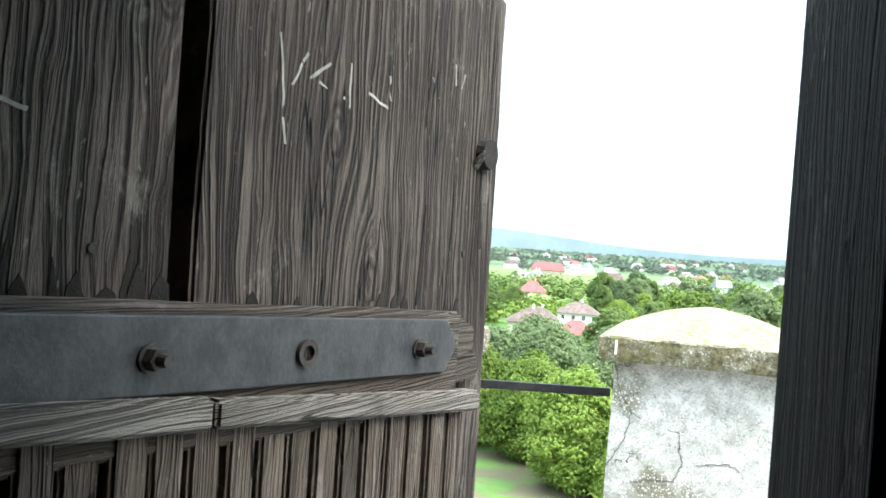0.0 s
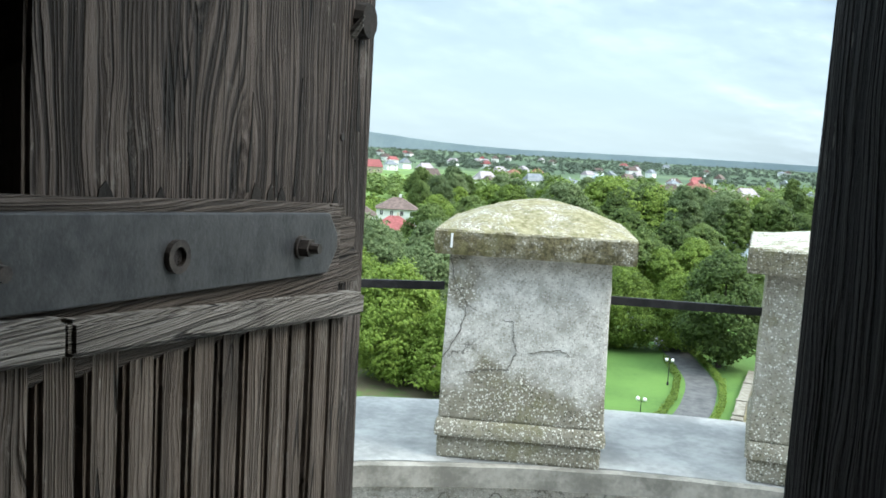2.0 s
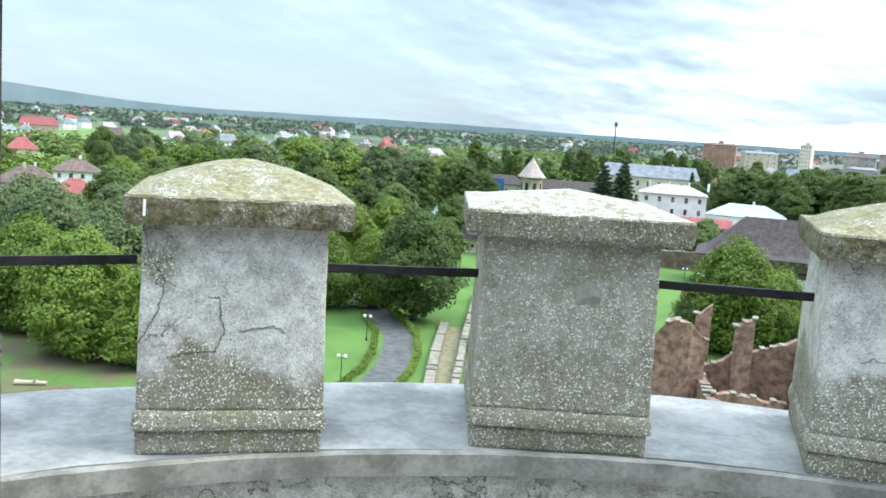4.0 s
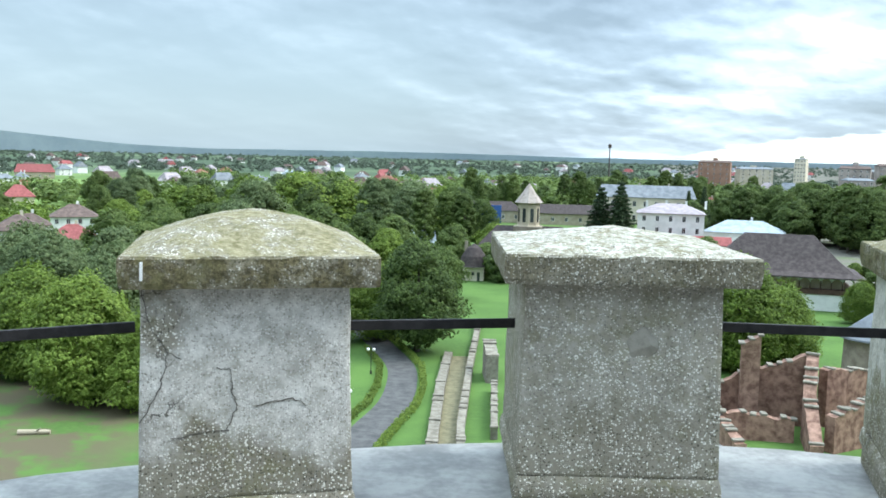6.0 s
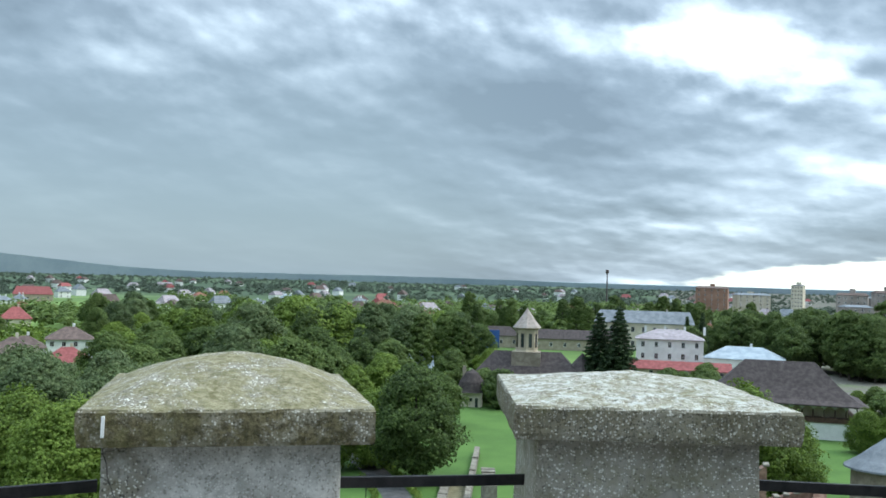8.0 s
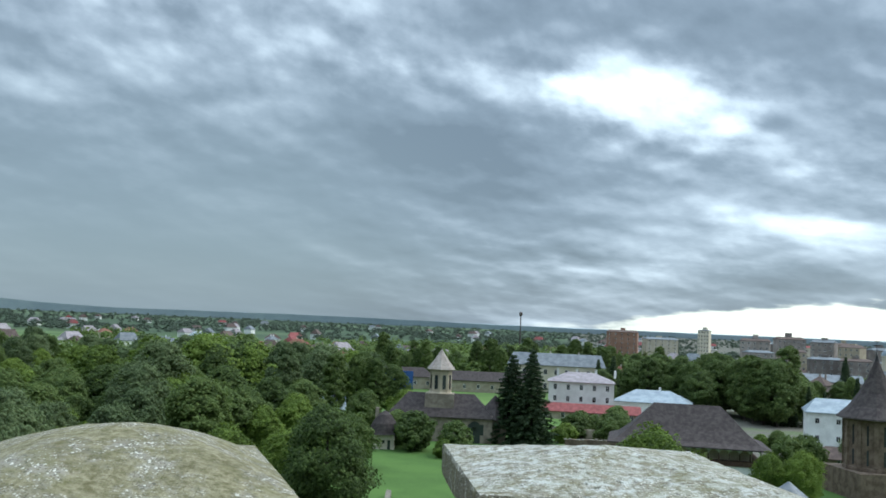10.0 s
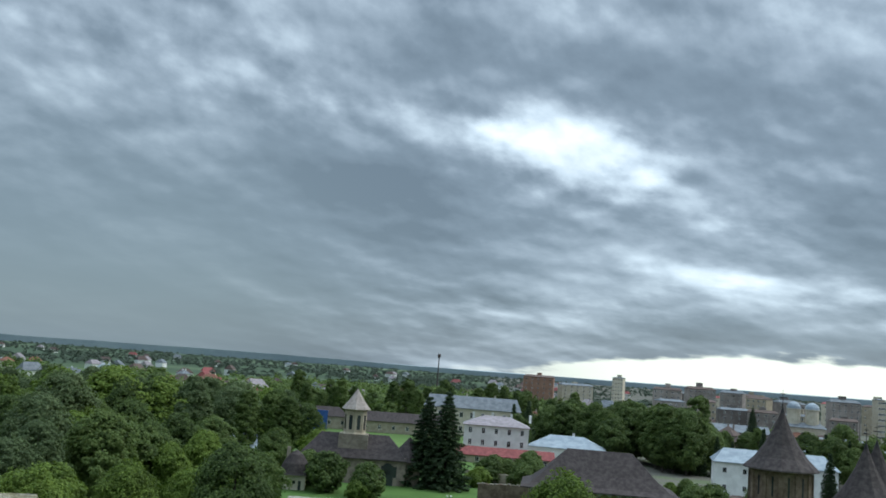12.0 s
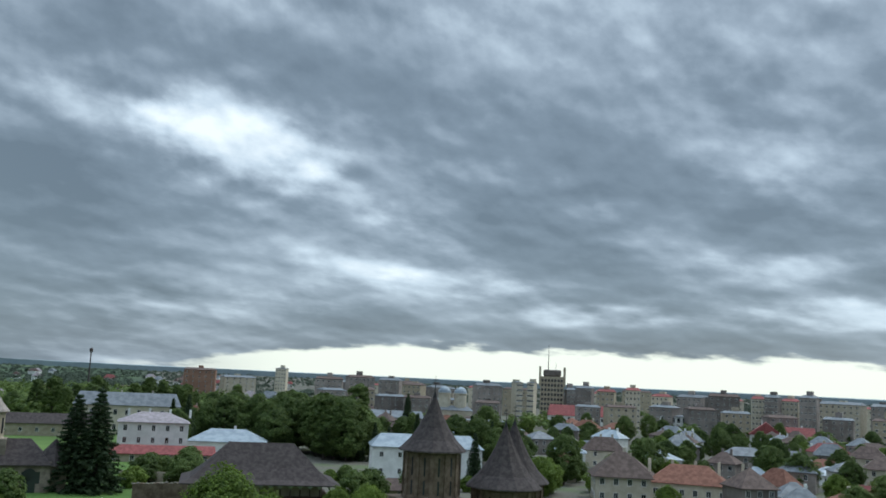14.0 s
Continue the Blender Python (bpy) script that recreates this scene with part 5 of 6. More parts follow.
# ---------- the old court: house with arcade, turrets, ruins ----------
def flared_roof(w_, d_, z, h, over, hip):
    """A steep hipped roof whose eaves flare out."""
    bm = bmesh.new()
    X, Y = w_ / 2 + over, d_ / 2 + over
    prof = [(0.0, -0.22), (0.0, 0.0), (0.22, 0.1), (0.5, 0.38), (1.0, 1.0)]
    rings = []
    for f, g in prof:
        x, y = X - hip * f, Y * (1 - f) + 0.04
        rings.append([bm.verts.new((sx * x, sy * y, z + (h * g if g > 0 else g))) for sx, sy in ((-1, -1), (1, -1), (1, 1), (-1, 1))])
    for a, b in zip(rings, rings[1:]):
        for i in range(4):
            bm.faces.new((a[i], a[(i + 1) % 4], b[(i + 1) % 4], b[i]))
    bm.faces.new(rings[0][::-1])
    bm.faces.new(rings[-1])
    return bm


hall = thing("arcaded_house", "old white house with a dark flared roof and timber arcade", "house", pose(48.5, 181, 0, 0, 0, -12))
part("lower_wall", boxed(-13, -6.5, -0.3, 13, 6.5, 3.0), M_WHITE, hall)
part("balustrade", boxed(-13.2, -6.7, 3.003, 13.2, 6.7, 3.9), M_DARKTRIM, hall, "dark red-brown timber balustrade")
part("upper_room", boxed(-11.5, -4.6, 3.903, 11.5, 4.6, 6.1), M_TAN, hall)
bm = bmesh.new()
rod(bm, (0, 0, 0), (0, 0, 2.1), 0.13, 0.11, 8)
col = None
for k in range(15):
    for yy in (-6.5, 6.5):
        m = pose(-12.8 + k * 25.6 / 14, yy, 3.9)
        if col is None:
            col = part("column", bm, M_DARKTRIM, hall)
            col.matrix_basis = m
        else:
            share(col, hall, m)
arch = None
for k in range(14):
    m = pose(-12.8 + (k + 0.5) * 25.6 / 14, -6.62, 0)
    if arch is None:
        bm = bmesh.new()
        prev = None
        for i in range(13):
            a = math.pi * i / 12
            x, z = -0.88 * math.cos(a), 5.2 + 0.72 * math.sin(a)
            cur = [bm.verts.new(v) for v in ((x, 0, z), (x, 0.2, z), (x, 0.2, 6.25), (x, 0, 6.25))]
            if prev:
                for j in range(4):
                    bm.faces.new((prev[j], prev[(j + 1) % 4], cur[(j + 1) % 4], cur[j]))
            prev = cur
        bmesh.ops.recalc_face_normals(bm, faces=bm.faces[:])
        arch = part("arch", bm, M_WHITE, hall)
        arch.matrix_basis = m
    else:
        share(arch, hall, m)
part("roof", flared_roof(26, 13, 6.3, 7.0, 1.7, 8.5), M_R_DARK, hall)
bm = boxed(-4.6, -7.6, 6.3, -3.2, -2.4, 8.9)
for v in bm.verts:
    if v.co.z > 8 and v.co.y < -5:
        v.co.z = 6.9
part("dormer", bm, M_R_DARK, hall)


def turret(x, y, z_eave, z_top, r, wall_low, label, turn, base_w, slits):
    t = thing("turret", label, "tower", pose(x, y, 0, 0, 0, turn))
    part("base", boxed(-base_w / 2, -base_w / 2, -0.3, base_w / 2, base_w / 2, wall_low), M_TURRET, t)
    bm = bmesh.new()
    lathe(bm, [(r * 0.97, wall_low + 0.004), (r * 0.97, wall_low + 0.6), (r * 0.93, wall_low + 0.7), (r * 0.93, z_eave - 0.5), (r * 1.0, z_eave - 0.3), (r * 1.0, z_eave)], 12)
    part("drum", bm, M_TURRET, t)
    bm = bmesh.new()
    h = z_top - z_eave
    lathe(bm, [(r * 1.15, z_eave - 0.1), (r * 1.14, z_eave + 0.12), (r * 0.8, z_eave + h * 0.2), (r * 0.52, z_eave + h * 0.43), (r * 0.27, z_eave + h * 0.7), (r * 0.06, z_eave + h)], 12)
    rf = part("roof", bm, M_R_DARK, t)
    bm = bmesh.new()
    rod(bm, (0, 0, z_top - 0.2), (0, 0, z_top + 4.2), 0.09, 0.03, 6)
    rod(bm, (0, 0, z_top - 0.1), (0, 0, z_top + 1.0), 0.42, 0.12, 8)
    box(bm, -0.75, -0.05, z_top + 2.6, 0.75, 0.05, z_top + 2.75)
    box(bm, -0.5, -0.05, z_top + 3.3, 0.5, 0.05, z_top + 3.42)
    part("cross", bm, M_IRON, rf, "thin iron cross finial")
    for k in range(12):
        a = k * 30 + 15
        for z0, z1 in slits:
            bm = boxed(-0.16, -r * 0.93 * math.cos(radians(15)) - 0.07, z0, 0.16, -r * 0.93 * math.cos(radians(15)) - 0.004, z1)
            o = part("slit_window", bm, M_GLASS, t)
            o.matrix_basis = pose(0, 0, 0, 0, 0, a)
        rib = bmesh.new()
        box(rib, -0.35, -r * 0.97 - 0.02, wall_low + 0.72, 0.35, -r * 0.93 + 0.25, z_eave - 0.5)
        o = part("pilaster", rib, M_TURRET, t)
        o.matrix_basis = pose(0, 0, 0, 0, 0, a + 15)
    return t


turret(77.6, 165.4, 13.5, 23.5, 5.7, 4.6, "brown brick twelve-sided tower with a tall dark pointed roof", 5, 13, ((5.6, 8.2), (9.0, 12.4)))
turret(91.6, 162, 7.0, 18.2, 6.6, 1.0, "low round brown tower with a tall dark bell roof", 20, 15, ((3.0, 5.5),))
turret(96.5, 167, 7.4, 18.6, 6.4, 1.0, "low round brown tower with a tall dark bell roof", 8, 14, ((3.0, 5.5),))


def ruin_wall(name, pts, heights, thick, mat, label, seed, category="ruin", loose=0.8):
    """A broken wall along a line, with a ragged top and a coping of loose stones."""
    t = thing(name, label, category)
    bm = bmesh.new()
    prev = None
    tops = []
    for i in range(len(pts) - 1):
        a, b = Vector(pts[i]), Vector(pts[i + 1])
        n = max(2, int((b - a).length / 0.45))
        d = (b - a).normalized()
        s = Vector((-d.y, d.x)) * thick / 2
        for k in range(n + (i == len(pts) - 2)):
            f = k / n
            p = a + (b - a) * f
            h = heights[i] * (1 - f) + heights[i + 1] * f
            h += min(0.35, heights[0] * 0.15) * noise.noise(Vector((p.x * 0.9, p.y * 0.9, seed))) + min(0.18, heights[0] * 0.1) * noise.noise(Vector((p.x * 4, p.y * 4, seed)))
            h = max(h, 0.3)
            w_ = 1 + 0.12 * noise.noise(Vector((p.x * 2, p.y * 2, seed + 3)))
            cur = [bm.verts.new((*(p + s * w_), -0.2)), bm.verts.new((*(p - s * w_), -0.2)), bm.verts.new((*(p - s * w_ * 0.95), h)), bm.verts.new((*(p + s * w_ * 0.95), h + 0.05))]
            tops.append((p, h, d))
            if prev:
                for j in range(4):
                    bm.faces.new((prev[j], prev[(j + 1) % 4], cur[(j + 1) % 4], cur[j]))
            else:
                bm.faces.new(cur[::-1])
            prev = cur
    bm.faces.new(prev)
    bmesh.ops.recalc_face_normals(bm, faces=bm.faces[:])
    part("masonry", bm, mat, t)
    stones = []
    for k in range(3):
        bm = boxed(-0.3, -thick * 0.56, -0.05, 0.3, thick * 0.56, 0.16)
        bevel(bm, 0.04, 1)
        roughen(bm, 0.05, 3, k + seed)
        me = bpy.data.meshes.new("coping_stone")
        bm.to_mesh(me)
        bm.free()
        me.materials.append(M_COPING)
        stones.append(me)
    for i, (p, h, d) in enumerate(tops):
        if i % 2 == 0 and rnd.random() < loose:
            o = new("coping_stone", stones[i % 3])
            o.parent = t
            o.matrix_basis = pose(p.x, p.y, h + 0.03, 0, 0, math.degrees(math.atan2(d.y, d.x)) + rnd.uniform(-8, 8))
    return t


R = "ruined red brick wall of the old court with a ragged top"
ruin_wall("ruin_wall", [(20.2, 97.5), (23.5, 97), (29.5, 96)], [3.6, 5.2, 7.2], 1.1, M_BRICK, R, 1)
ruin_wall("ruin_wall", [(22.6, 95.4), (24.4, 95.2)], [8.6, 9.4], 1.3, M_BRICK, "tall broken brick pier in the court ruins", 2)
ruin_wall("ruin_wall", [(29.7, 95.5), (28.2, 91), (27, 84)], [7.6, 4.6, 1.4], 1.2, M_BRICK, "stepped ruined brick wall climbing to a corner", 3, "ruin", 0.45)
ruin_wall("ruin_wall", [(20.0, 90.5), (26.6, 90)], [2.6, 2.2], 1.0, M_BRICK, R, 4)
ruin_wall("ruin_wall", [(29, 87), (34, 90.5), (36, 95)], [3.4, 4.6, 5.2], 1.1, M_BRICK, R, 5)
ruin_wall("ruin_wall", [(19.8, 97), (19.6, 90.5), (20.4, 84)], [3.0, 2.2, 1.4], 1.0, M_BRICK, R, 6)
ruin_wall("ruin_wall", [(31, 96), (38, 101), (46, 103)], [6.0, 5.0, 3.0], 1.1, M_BRICK, R, 7)
ruin_wall("ruin_wall", [(26.5, 150), (33, 154), (42, 160)], [3.2, 3.0, 3.4], 0.9, M_BRICK, "long brick court wall beside the arcaded house", 8)
ruin_wall("ruin_wall", [(28, 200), (38, 196)], [3.4, 3.8], 0.9, M_TURRET, "dark old wall behind the lawn", 9)
ruin_wall("ruin_wall", [(-3.6, 113), (-3.0, 108)], [4.2, 3.2], 1.5, M_COPING, "weathered stone stump of a wall", 10)
ruin_wall("low_wall", [(-7.4, 80), (-7.9, 88), (-8.8, 105), (-9.3, 122)], [0.5, 0.6, 0.7, 0.6], 1.1, M_COPING, "low crumbling stone wall along the grass", 11, "wall", 0.12)
ruin_wall("low_wall", [(-4.6, 78), (-5.3, 88), (-6.0, 115), (-6.4, 146)], [0.9, 0.9, 0.9, 0.9], 0.8, M_COPING, "low pale stone wall along the lawn", 12, "wall", 0.12)
ruin_wall("low_wall", [(-2.0, 86), (-2.6, 104)], [1.2, 1.2], 0.7, M_COPING, "low pale stone wall along the lawn", 13, "wall", 0.12)
ruin_wall("ruin_wall", [(14.6, 95.8), (15.8, 95.2), (17.6, 95.0), (19.4, 95.8)], [6.4, 8.4, 8.8, 6.6], 1.9, M_BRICK, "thick rounded stump of a ruined brick wall", 14, "ruin", 0.5)
ruin_wall("ruin_wall", [(19.3, 99.5), (20.9, 99.2)], [8.6, 9.6], 1.2, M_BRICK, "broken brick pier among the ruins", 15)
rt = thing("round_tower", "low round tan tower with a slate-grey cone roof", "tower", pose(42.5, 113, 0))
bm = bmesh.new()
lathe(bm, [(3.9, -0.3), (3.75, 6.0), (3.95, 6.2), (3.95, 6.5)], 24)
part("wall", bm, M_STONEWALL, rt)
bm = bmesh.new()
lathe(bm, [(4.6, 6.3), (4.55, 6.5), (3.1, 7.4), (1.5, 8.7), (0.1, 9.8)], 24)
part("roof", bm, M_R_GREY, rt)
for a_ in (-40, 0, 40):
    ob = part("window", boxed(-0.3, -3.9, 3.6, 0.3, -3.6, 4.8), M_GLASS, rt)
    ob.matrix_basis = pose(0, 0, 0, 0, 0, 20 + a_)
bm = bmesh.new()
box(bm, -0.01, 0, -0.1, 24, 0.4, 2.3)
ob = tagged(part("garden_wall", bm, M_TAN), "smooth sand-coloured garden wall with a flat top", "wall")
ob.matrix_basis = pose(29.5, 236, 0, 0, 0, -28)
ribbon("path", [(-6.0, 76), (-6.6, 88), (-7.2, 105), (-7.8, 122)], 2.6, -0.05, 0.02, M_DIRT, "strip of worn grassy earth between low walls", "path")
ribbon("pavement", [(19.5, 108), (23, 107), (30, 110), (38, 118)], 1.6, -0.05, 0.03, M_PAVE, "pale paved path through the court lawn", "path")
ribbon("pavement", [(20.0, 84), (20.8, 98), (18, 108)], 2.2, -0.05, 0.025, M_PAVE, "pale paved strip beside the ruins", "path")


def hedge(name, line, width, height, label, seed):
    rng = np.random.default_rng(seed)
    pts = []
    for (x0, y0), (x1, y1) in zip(line, line[1:]):
        n = int(math.hypot(x1 - x0, y1 - y0) * 90)
        f = rng.uniform(0, 1, n)
        px, py = x0 + (x1 - x0) * f, y0 + (y1 - y0) * f
        pts.append(np.stack([px + rng.uniform(-width / 2, width / 2, n), py + rng.uniform(-width / 2, width / 2, n), rng.uniform(0.05, height, n)], 1))
    q = np.concatenate(pts)
    ob = new(name, cards(name, q, np.tile([0.1, -0.2, 0.8], (len(q), 1)), 0.14, M_LEAF_L, 1.0, rng))
    tagged(ob, label, "hedge", kind="stuff")


hedge("hedge", [(x + 2.6, y) for x, y in PATHLINE[:7]], 0.8, 0.75, "clipped green hedge along the park path", 41)
hedge("hedge", [(x - 2.7, y) for x, y in PATHLINE[:6]], 0.8, 0.7, "clipped green hedge along the park path", 42)


def lamp(x, y, h=2.9):
    t = thing("street_lamp", "short dark park lamp with white globes on the lawn", "lamp", pose(x, y, 0), "park lamps")
    bm = bmesh.new()
    lathe(bm, [(0.14, -0.1), (0.12, 0.35), (0.05, 0.5), (0.04, h)], 10)
    rod(bm, (-0.35, 0, h - 0.05), (0.35, 0, h - 0.05), 0.03)
    part("post", bm, M_IRON, t)
    for sx in (-0.35, 0.35):
        bm = bmesh.new()
        bmesh.ops.create_icosphere(bm, subdivisions=2, radius=0.2)
        bmesh.ops.translate(bm, vec=(sx, 0, h + 0.16), verts=bm.verts[:])
        part("globe", bm, M_LAMPWHITE, t, "white lamp globe")


for x, y in ((-17.8, 110), (19.8, 180), (17, 165), (31, 176), (-16.9, 90), (36, 170)):
    lamp(x, y)
sign = thing("sign_board", "small white information board on the lawn", "sign", pose(21.6, 172, 0))
part("board", boxed(-0.45, -0.06, 0.5, 0.45, 0.0, 2.2), M_WHITE, sign)
part("post", boxed(-0.06, 0.004, -0.1, 0.06, 0.12, 1.8), M_IRON, sign)
for k in range(4):
    part("writing_bar", boxed(-0.3, -0.066, 0.8 + k * 0.3, 0.3, -0.062, 0.9 + k * 0.3), M_IRON, sign)
bm = bmesh.new()
rod(bm, (-46, 80.5, 0.22), (-43.2, 81.2, 0.2), 0.28, 0.2, 10)
rod(bm, (-44.4, 80.9, 0.3), (-43.6, 80.2, 0.8), 0.1, 0.05, 6)
tagged(part("fallen_log", bm, M_TAN), "pale fallen tree trunk lying on grass", "log")
mast = thing("mast", "tall thin reddish mast with a round head above the trees", "mast", pose(79.4, 900, 0))
bm = bmesh.new()
rod(bm, (0, 0, 0), (0, 0, 37), 0.75, 0.5, 10)
part("pole", bm, M_MAST, mast)
bm = bmesh.new()
lathe(bm, [(0.6, 36.5), (1.5, 37.6), (1.6, 40), (0.9, 40.8)], 12)
part("head", bm, M_MAST, mast)


# ---------- the town ----------
def at(bearing, d):
    return d * math.sin(radians(bearing)), d * math.cos(radians(bearing))


def flats(b0, b1, d, top, wall, roof, label, rh=1.6, floors=7, name="apartment_building"):
    """A slab of flats between two bearings, its front to the tower."""
    b = (b0 + b1) / 2
    x, y = at(b, d)
    wd = d * math.tan(radians(b1 - b0)) * 1.02
    z = rise(x, y)
    h = top - rh - z + rnd.uniform(-2.6, 0.8)
    t = house(x, y, -b + rnd.uniform(-22, 22), wd * rnd.uniform(0.8, 1.0), rnd.uniform(10, 15), h, rh, wall, roof, label, floors, max(4, int(wd / (3.6 if d < 750 else 5.6))), hip=1.5, win=(1.05, 1.15), chimneys=0, over=0.3, name=name, category="apartment building", sides=False, group="blocks of flats")
    part("stair_tower", boxed(-1.8, 0, 0, 1.8, 5.0, h + rh + rnd.uniform(0.6, 3.0)), wall, t)
    return t


GREY, REDR = "weathered grey block of flats with small dark windows", "pale block of flats with a red tile attic roof"
SKYLINE = ((10.2, 12.2, 800, 27, M_TERRA, M_R_BROWN, REDR), (12.4, 14.4, 820, 24, M_CREAM, M_R_GREY, GREY), (18.0, 19.6, 700, 27, M_GREYWALL, M_R_BROWN, REDR), (19.7, 21.6, 720, 27.5, M_GREYWALL, M_R_BROWN, GREY), (21.8, 23.2, 690, 26, M_GREYWALL, M_R_GREY, GREY),
           (23.3, 24.6, 660, 25, M_TAN, M_R_BROWN, REDR), (24.8, 26.0, 700, 25, M_GREYWALL, M_R_GREY, GREY), (27.6, 29.2, 640, 26, M_GREYWALL, M_R_GREY, GREY), (33.1, 33.7, 690, 27.5, M_GREYWALL, M_R_GREY, GREY), (33.8, 34.8, 690, 28, M_GREYWALL, M_R_GREY, GREY),
           (35.0, 36.1, 660, 27.5, M_TAN, M_R_RED, REDR), (36.6, 37.6, 640, 27, M_CREAM, M_R_RED, REDR), (38.2, 39.4, 650, 26.5, M_CREAM, M_R_RED, REDR), (39.6, 41.3, 640, 26.5, M_GREYWALL, M_R_GREY, GREY), (41.4, 43.2, 650, 27, M_GREYWALL, M_R_BROWN, GREY),
           (43.8, 44.6, 640, 27, M_CREAM, M_R_RED, REDR), (44.6, 45.4, 630, 29, M_GREYWALL, M_R_GREY, GREY), (45.5, 46.4, 640, 28, M_CREAM, M_R_RED, REDR), (46.5, 47.4, 630, 29, M_GREYWALL, M_R_GREY, GREY), (47.5, 49.8, 650, 27, M_CREAM, M_R_GREY, GREY),
           (50.1, 51.3, 640, 26, M_GREYWALL, M_R_GREY, GREY), (51.6, 52.8, 600, 32, M_TURRET, M_R_GREY, GREY), (53.2, 55.0, 640, 27, M_GREYWALL, M_R_RED, REDR), (55.3, 57.5, 640, 26, M_CREAM, M_R_RED, REDR))
for row in SKYLINE:
    flats(*row)
for k, (b, d, top) in enumerate(((19.0, 590, 19), (20.8, 600, 20), (22.6, 580, 18), (24.2, 570, 18), (26.2, 580, 17), (28.5, 560, 17), (34.5, 570, 17), (36.4, 560, 17), (39.0, 560, 18), (41.0, 550, 18), (43.0, 560, 18), (45.4, 540, 18), (48.5, 560, 18), (51.0, 540, 17), (53.4, 540, 17))):
    flats(b - 0.9, b + 0.8, d, top, (M_GREYWALL, M_TAN, M_GREYWALL)[k % 3], (M_R_GREY, M_R_BROWN)[k % 2], GREY, 1.2, 5)
for k in range(16):
    b = 18.6 + k * 2.4 + rnd.uniform(-0.5, 0.5)
    flats(b - 0.9, b + 0.9, 820 + rnd.uniform(-50, 90), 25.0 + rnd.uniform(-3, 2), (M_GREYWALL, M_CREAM, M_TAN)[k % 3], (M_R_GREY, M_R_BROWN, M_R_RED)[(k * 5) % 3], GREY, 1.4, 4)
flats(15.6, 16.3, 900, 32, M_CREAM, M_R_GREY, "pale tower block standing above the roofs", 0.6, 9)
flats(30.0, 30.4, 640, 30, M_CREAM, M_R_GREY, "slim pale tower block above roofs", 0.6, 8)
flats(30.9, 31.3, 640, 29, M_CREAM, M_R_GREY, "slim pale tower block above roofs", 0.6, 8)
# town hall with its crown of fins
x, y = at(32.3, 700)
hallt = thing("town_hall", "tall grey office tower with a flared crown and antenna", "tower", pose(x, y, 0, 0, 0, -32))
part("shaft", boxed(-8.5, -8.5, -0.3, 8.5, 8.5, 33), M_TAN, hallt)
part("crown", bevel(boxed(-6.5, -6.5, 33.004, 6.5, 6.5, 38), 0.8, 1), M_GREYWALL, hallt)
for sx in (-9, 9):
    for sy in (-9, 9):
        part("fin", boxed(sx - 0.7, sy - 0.7, 26, sx + 0.7, sy + 0.7, 40), M_TAN, hallt)
for f in range(9):
    for c in range(7):
        window(hallt, -7 + c * 2.33, -8.5, 2 + f * 3.4, 1.4, 1.8, 0, M_GREYWALL)
bm = bmesh.new()
rod(bm, (-3, 0, 38), (-3, 0, 57), 0.35, 0.08, 6)
rod(bm, (2.5, 0, 38), (2.5, 0, 44), 0.15, 0.05, 6)
part("antenna", bm, M_MAST, hallt)
# domed church among the flats
x, y = at(26.3, 520)
dome = thing("domed_church", "pale church with two round silver-grey domes", "church", pose(x, y, 0, 0, 0, -26))
part("nave", boxed(-11, -7, -0.3, 11, 7, 11), M_CREAM, dome)
part("nave_roof", roof_mesh(22, 14, 11.004, 2.2, 0.5, 3), M_R_GREY, dome)
for sx in (-4.4, 4.4):
    bm = bmesh.new()
    lathe(bm, [(3.3, 11), (3.3, 19.4), (3.7, 19.6), (3.7, 20)], 16)
    bmesh.ops.translate(bm, vec=(sx, 0, 0), verts=bm.verts[:])
    part("drum", bm, M_CREAM, dome)
    bm = bmesh.new()
    lathe(bm, [(3.6, 20), (3.4, 21.2), (2.6, 22.4), (1.2, 23.2), (0.1, 23.5)], 16)
    bmesh.ops.translate(bm, vec=(sx, 0, 0), verts=bm.verts[:])
    part("dome", bm, M_R_BLUE, dome)
# buildings that stand out below the flats
x, y = at(34.3, 600)
house(x, y, -30, 46, 14, 9, 6, M_WHITE, M_R_RED, "long white building under a bright red roof", 2, 9, hip=1.5, win=(1.4, 2), chimneys=0)
x, y = at(40.2, 560)
house(x, y, -38, 30, 12, 12.5, 0.8, M_WHITE, M_R_GREY, "white modern three-storey building with dark windows", 3, 10, hip=0.3, win=(1.6, 2.6), chimneys=0)
x, y = at(44.6, 520)
house(x, y, 46, 14, 16, 7, 6, M_WHITE, M_R_RED, "white gabled house with a red roof", 2, 3, hip=0.1)
x, y = at(46.4, 525)
house(x, y, -44, 14, 12, 6, 5, M_WHITE, M_R_RED, "white house under a broad red roof", 2, 3, hip=0.1)
house(140.5, 191, -30, 13, 12, 6.6, 5.0, M_CREAM, M_R_BROWN, "cream villa with a steep brown tiled roof", 2, 4, over=0.8)
house(151, 203, -40, 14, 11, 5.2, 4.2, M_CREAM, M_R_BROWN, "cream house with a brown tiled roof", 2, 4)
house(161, 190, -42, 19, 11, 4.6, 4.0, M_CREAM, M_R_ORANGE, "long cream house with an orange tiled roof and chimneys", 1, 6, chimneys=5)
house(150, 232, -36, 9, 9, 5, 3.6, M_CREAM, M_R_ORANGE, "small house with an orange roof", 1, 2)
house(175, 266, -34, 11, 10, 5.6, 2.2, M_WHITE, M_R_BLUE, "white house with a pale blue roof", 2, 3)
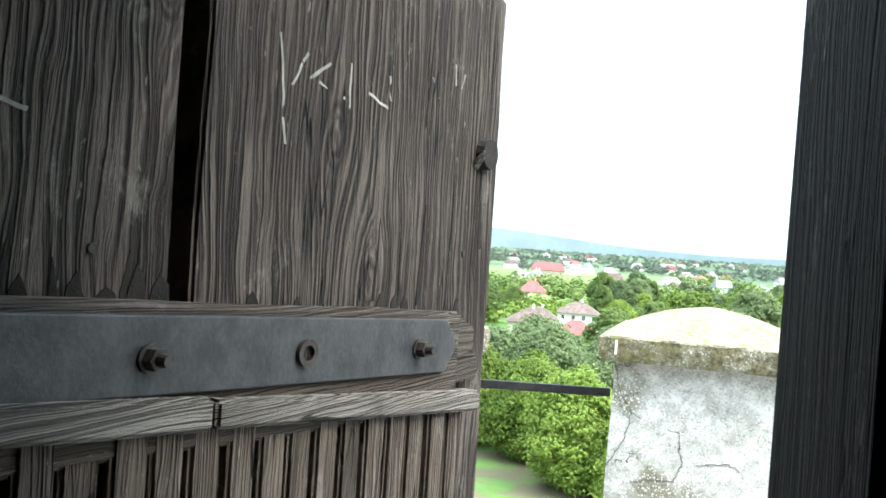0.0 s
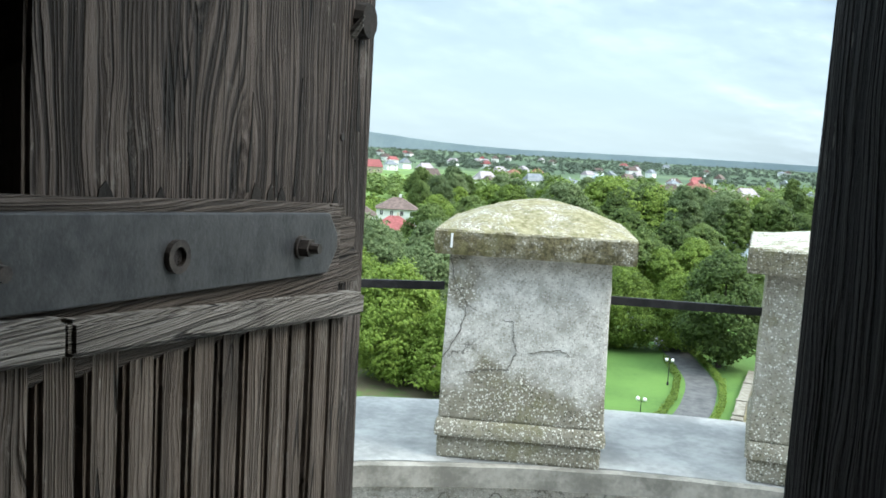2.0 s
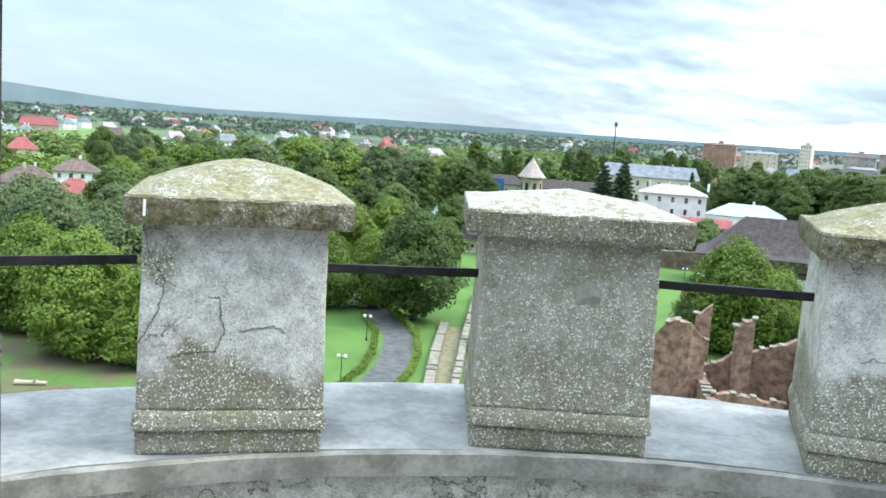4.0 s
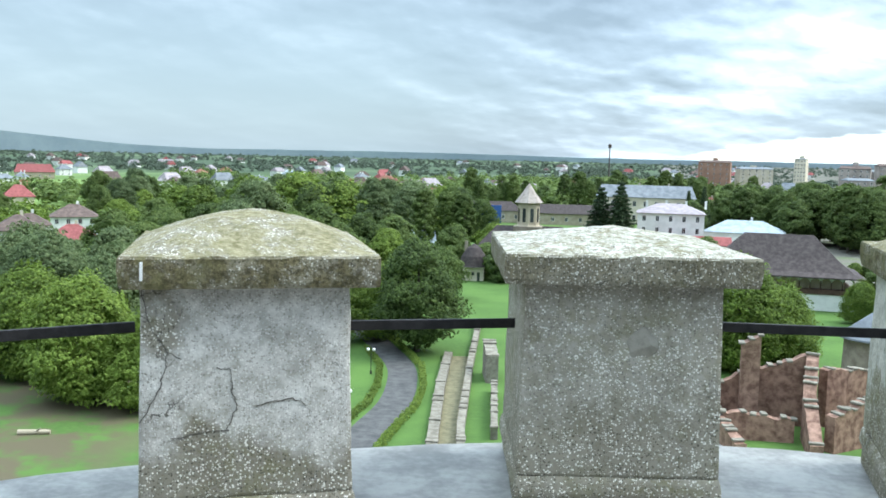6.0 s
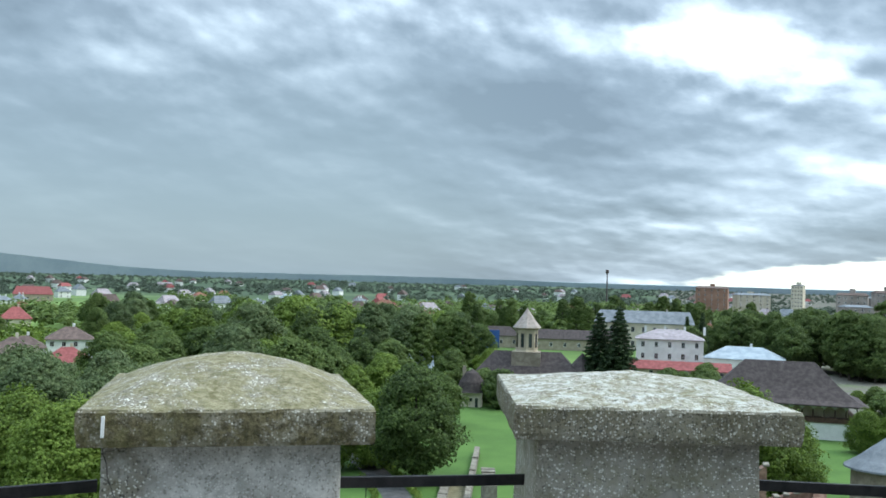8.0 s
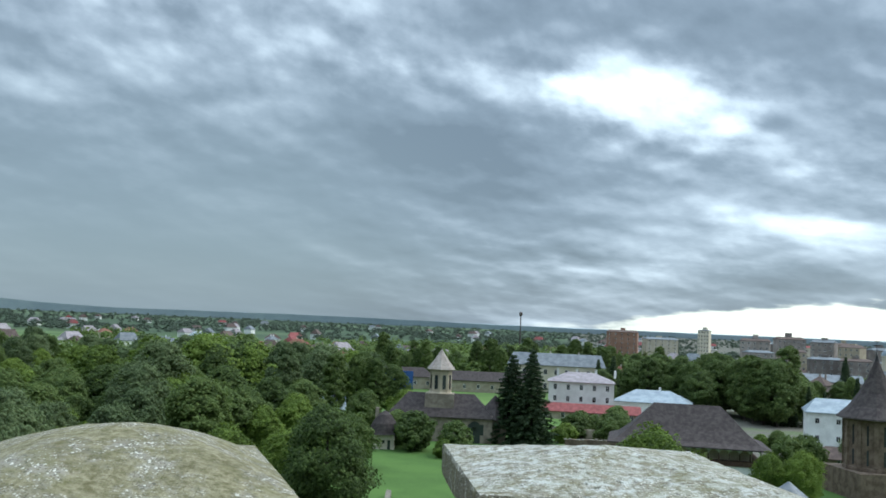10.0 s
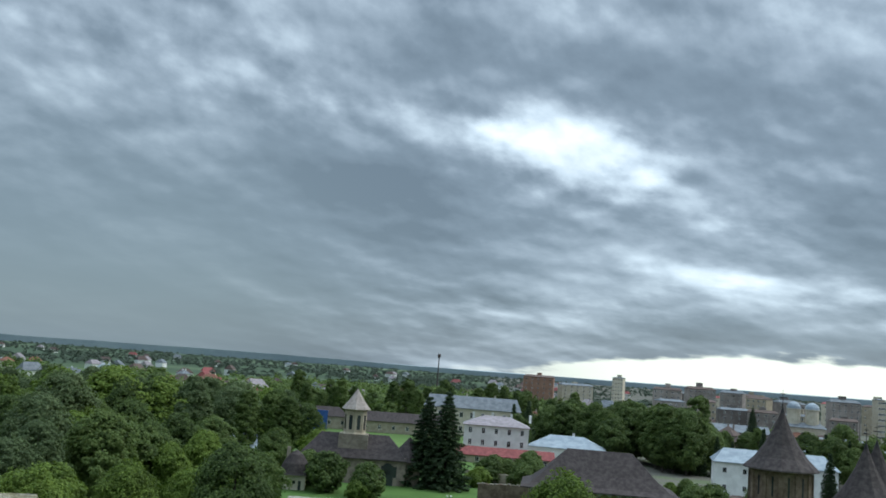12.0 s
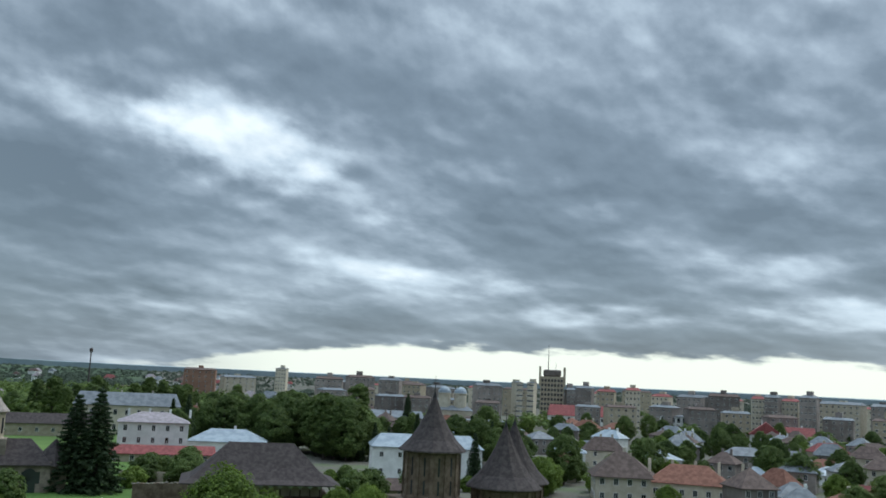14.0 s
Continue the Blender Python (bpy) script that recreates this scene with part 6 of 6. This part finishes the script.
house(189, 467, -22, 44, 14, 6.5, 3.2, M_GREYWALL, M_R_GREY, "long building with a grey metal roof", 2, 8, hip=1.0, chimneys=2)
house(225, 420, -26, 20, 12, 7.6, 0.6, M_TAN, M_R_GREY, "pinkish low building with flat roof", 2, 5, hip=0.3, chimneys=0)
house(196, 345, -28, 16, 12, 5.2, 2.4, M_WHITE, M_R_GREY, "white house with a grey roof", 1, 4)
house(196, 396, -20, 7, 7, 6, 5, M_CREAM, M_R_DARK, "cream kiosk tower under a dark pointed roof", 2, 2, hip=3.4)
house(100, 560, -10, 12, 12, 8, 3, M_WHITE, M_R_BLUE, "white villa with a shining metal roof", 2, 3)
house(84, 430, -10, 8, 8, 6.5, 4, M_CREAM, M_R_ORANGE, "house with a steep orange roof", 2, 2)
house(122, 250, -20, 16, 9, 2.2, 2.2, M_TAN, M_R_BROWN, "low shed with a rusty roof", 1, 3, chimneys=0)
house(86, 199, -25, 12, 7, 2.4, 2.0, M_TAN, M_R_BROWN, "low outbuilding with a rusty brown roof", 1, 3, chimneys=0)
kinds = ((M_CREAM, M_R_ORANGE, "cream house with an orange tiled roof"), (M_WHITE, M_R_GREY, "white house with a grey metal roof"), (M_CREAM, M_R_BROWN, "cream house with a brown tiled roof"), (M_WHITE, M_R_BLUE, "white house with a pale blue roof"), (M_GREYWALL, M_R_GREY, "grey house with a dull metal roof"), (M_TAN, M_R_RED, "tan house with a red tiled roof"), (M_GREYWALL, M_R_BROWN, "grey house under old brown tiles"))
spots = [(174, 262, 14), (140, 190, 13), (160, 190, 14), (150, 204, 12), (150, 232, 8), (196, 345, 12), (225, 420, 16)]


def village(n, b0, b1, d0, d1, gap, floors=(1, 2)):
    made = tries = 0
    while made < n and tries < n * 30:
        tries += 1
        x, y = at(rnd.uniform(b0, b1), math.sqrt(rnd.uniform(d0 * d0, d1 * d1)))
        if all(math.hypot(x - a, y - b) > r + gap for a, b, r in spots) and free(x, y, gap * 0.6):
            wd, dp = rnd.uniform(8, 14), rnd.uniform(7, 10)
            spots.append((x, y, wd * 0.6))
            wl, rf, lb = rnd.choice(kinds)
            fl = rnd.choice(floors)
            house(x, y, -math.degrees(math.atan2(x, y)) + rnd.uniform(-35, 35), wd, dp, 3.1 * fl, rnd.uniform(2.2, 4), wl, rf, lb, fl, rnd.choice((2, 3, 3)), chimneys=rnd.choice((0, 1, 2)), sides=False)
            made += 1


village(26, 38, 60, 225, 330, 4)
village(58, 33, 60, 330, 530, 3, (1, 2, 2))
village(14, 25, 33, 330, 520, 5, (1, 2))
village(10, 12, 24, 440, 640, 8, (1, 2))
village(26, -34, 8, 520, 950, 14, (1, 2))
house(-176, 600, 16, 22, 12, 7.5, 3, M_WHITE, M_R_GREY, "group of white villas far across the fields", 2, 5)
house(-152, 604, 14, 15, 12, 8, 3, M_WHITE, M_R_BLUE, "white villa far across the fields", 2, 4)
house(-400, 730, 30, 30, 16, 6, 6, M_TAN, M_R_RED, "large red-roofed hall far off in the trees", 1, 4, hip=3)
house(-118, 640, 12, 16, 10, 4, 5, M_TAN, M_R_ORANGE, "far house with an orange roof", 1, 3)
house(-60, 560, 6, 20, 11, 4, 4, M_WHITE, M_R_RED, "far house with a dull red roof", 1, 4)
scatter(26, 12, 21, 300, 345, ["mid_a", "mid_b", "mid_a", "poplar"], 0.95, 1.25)
scatter(12, 24, 31, 250, 330, ["spruce_b", "mid_a", "mid_b"], 0.7, 0.95)
scatter(76, 32, 60, 240, 560, ["mid_b", "mid_a", "bush_d", "mid_b"], 0.5, 0.85)
scatter(14, 7, 14, 222, 262, ["bush_d", "bush_l", "bush_d"], 0.7, 1.1)
scatter(14, 14, 28, 190, 240, ["bush_d", "bush_l", "mid_b"], 0.5, 0.9)


# scattered homes far out on the plain
far_wall = boxed(-6, -4.5, -0.3, 6, 4.5, 5.2)
far_roofs = {}
first = None
for k in range(105):
    x, y = at(rnd.uniform(-40, 20), rnd.uniform(560, 2000))
    z = rise(x, y)
    t = thing("house", ("small pale house far out among trees", "small far house with a brown roof", "small far house among fields")[k % 3], "house", pose(x, y, z, 0, 0, rnd.uniform(0, 360)) @ Matrix.Diagonal((1.1, 1.1, rnd.uniform(1.0, 1.4), 1)), "far houses")
    if first is None:
        first = part("wall", far_wall, M_WHITE, t)
    else:
        share(first, t, pose(0, 0, 0))
    rk = (M_R_MAUVE, M_R_BROWN, M_R_RED if k % 2 else M_R_GREY)[k % 3]
    if rk.name not in far_roofs:
        far_roofs[rk.name] = part("roof", roof_mesh(12, 9, 5.204, 3.4, 0.5, 2.0), rk, t)
    else:
        share(far_roofs[rk.name], t, pose(0, 0, 0))
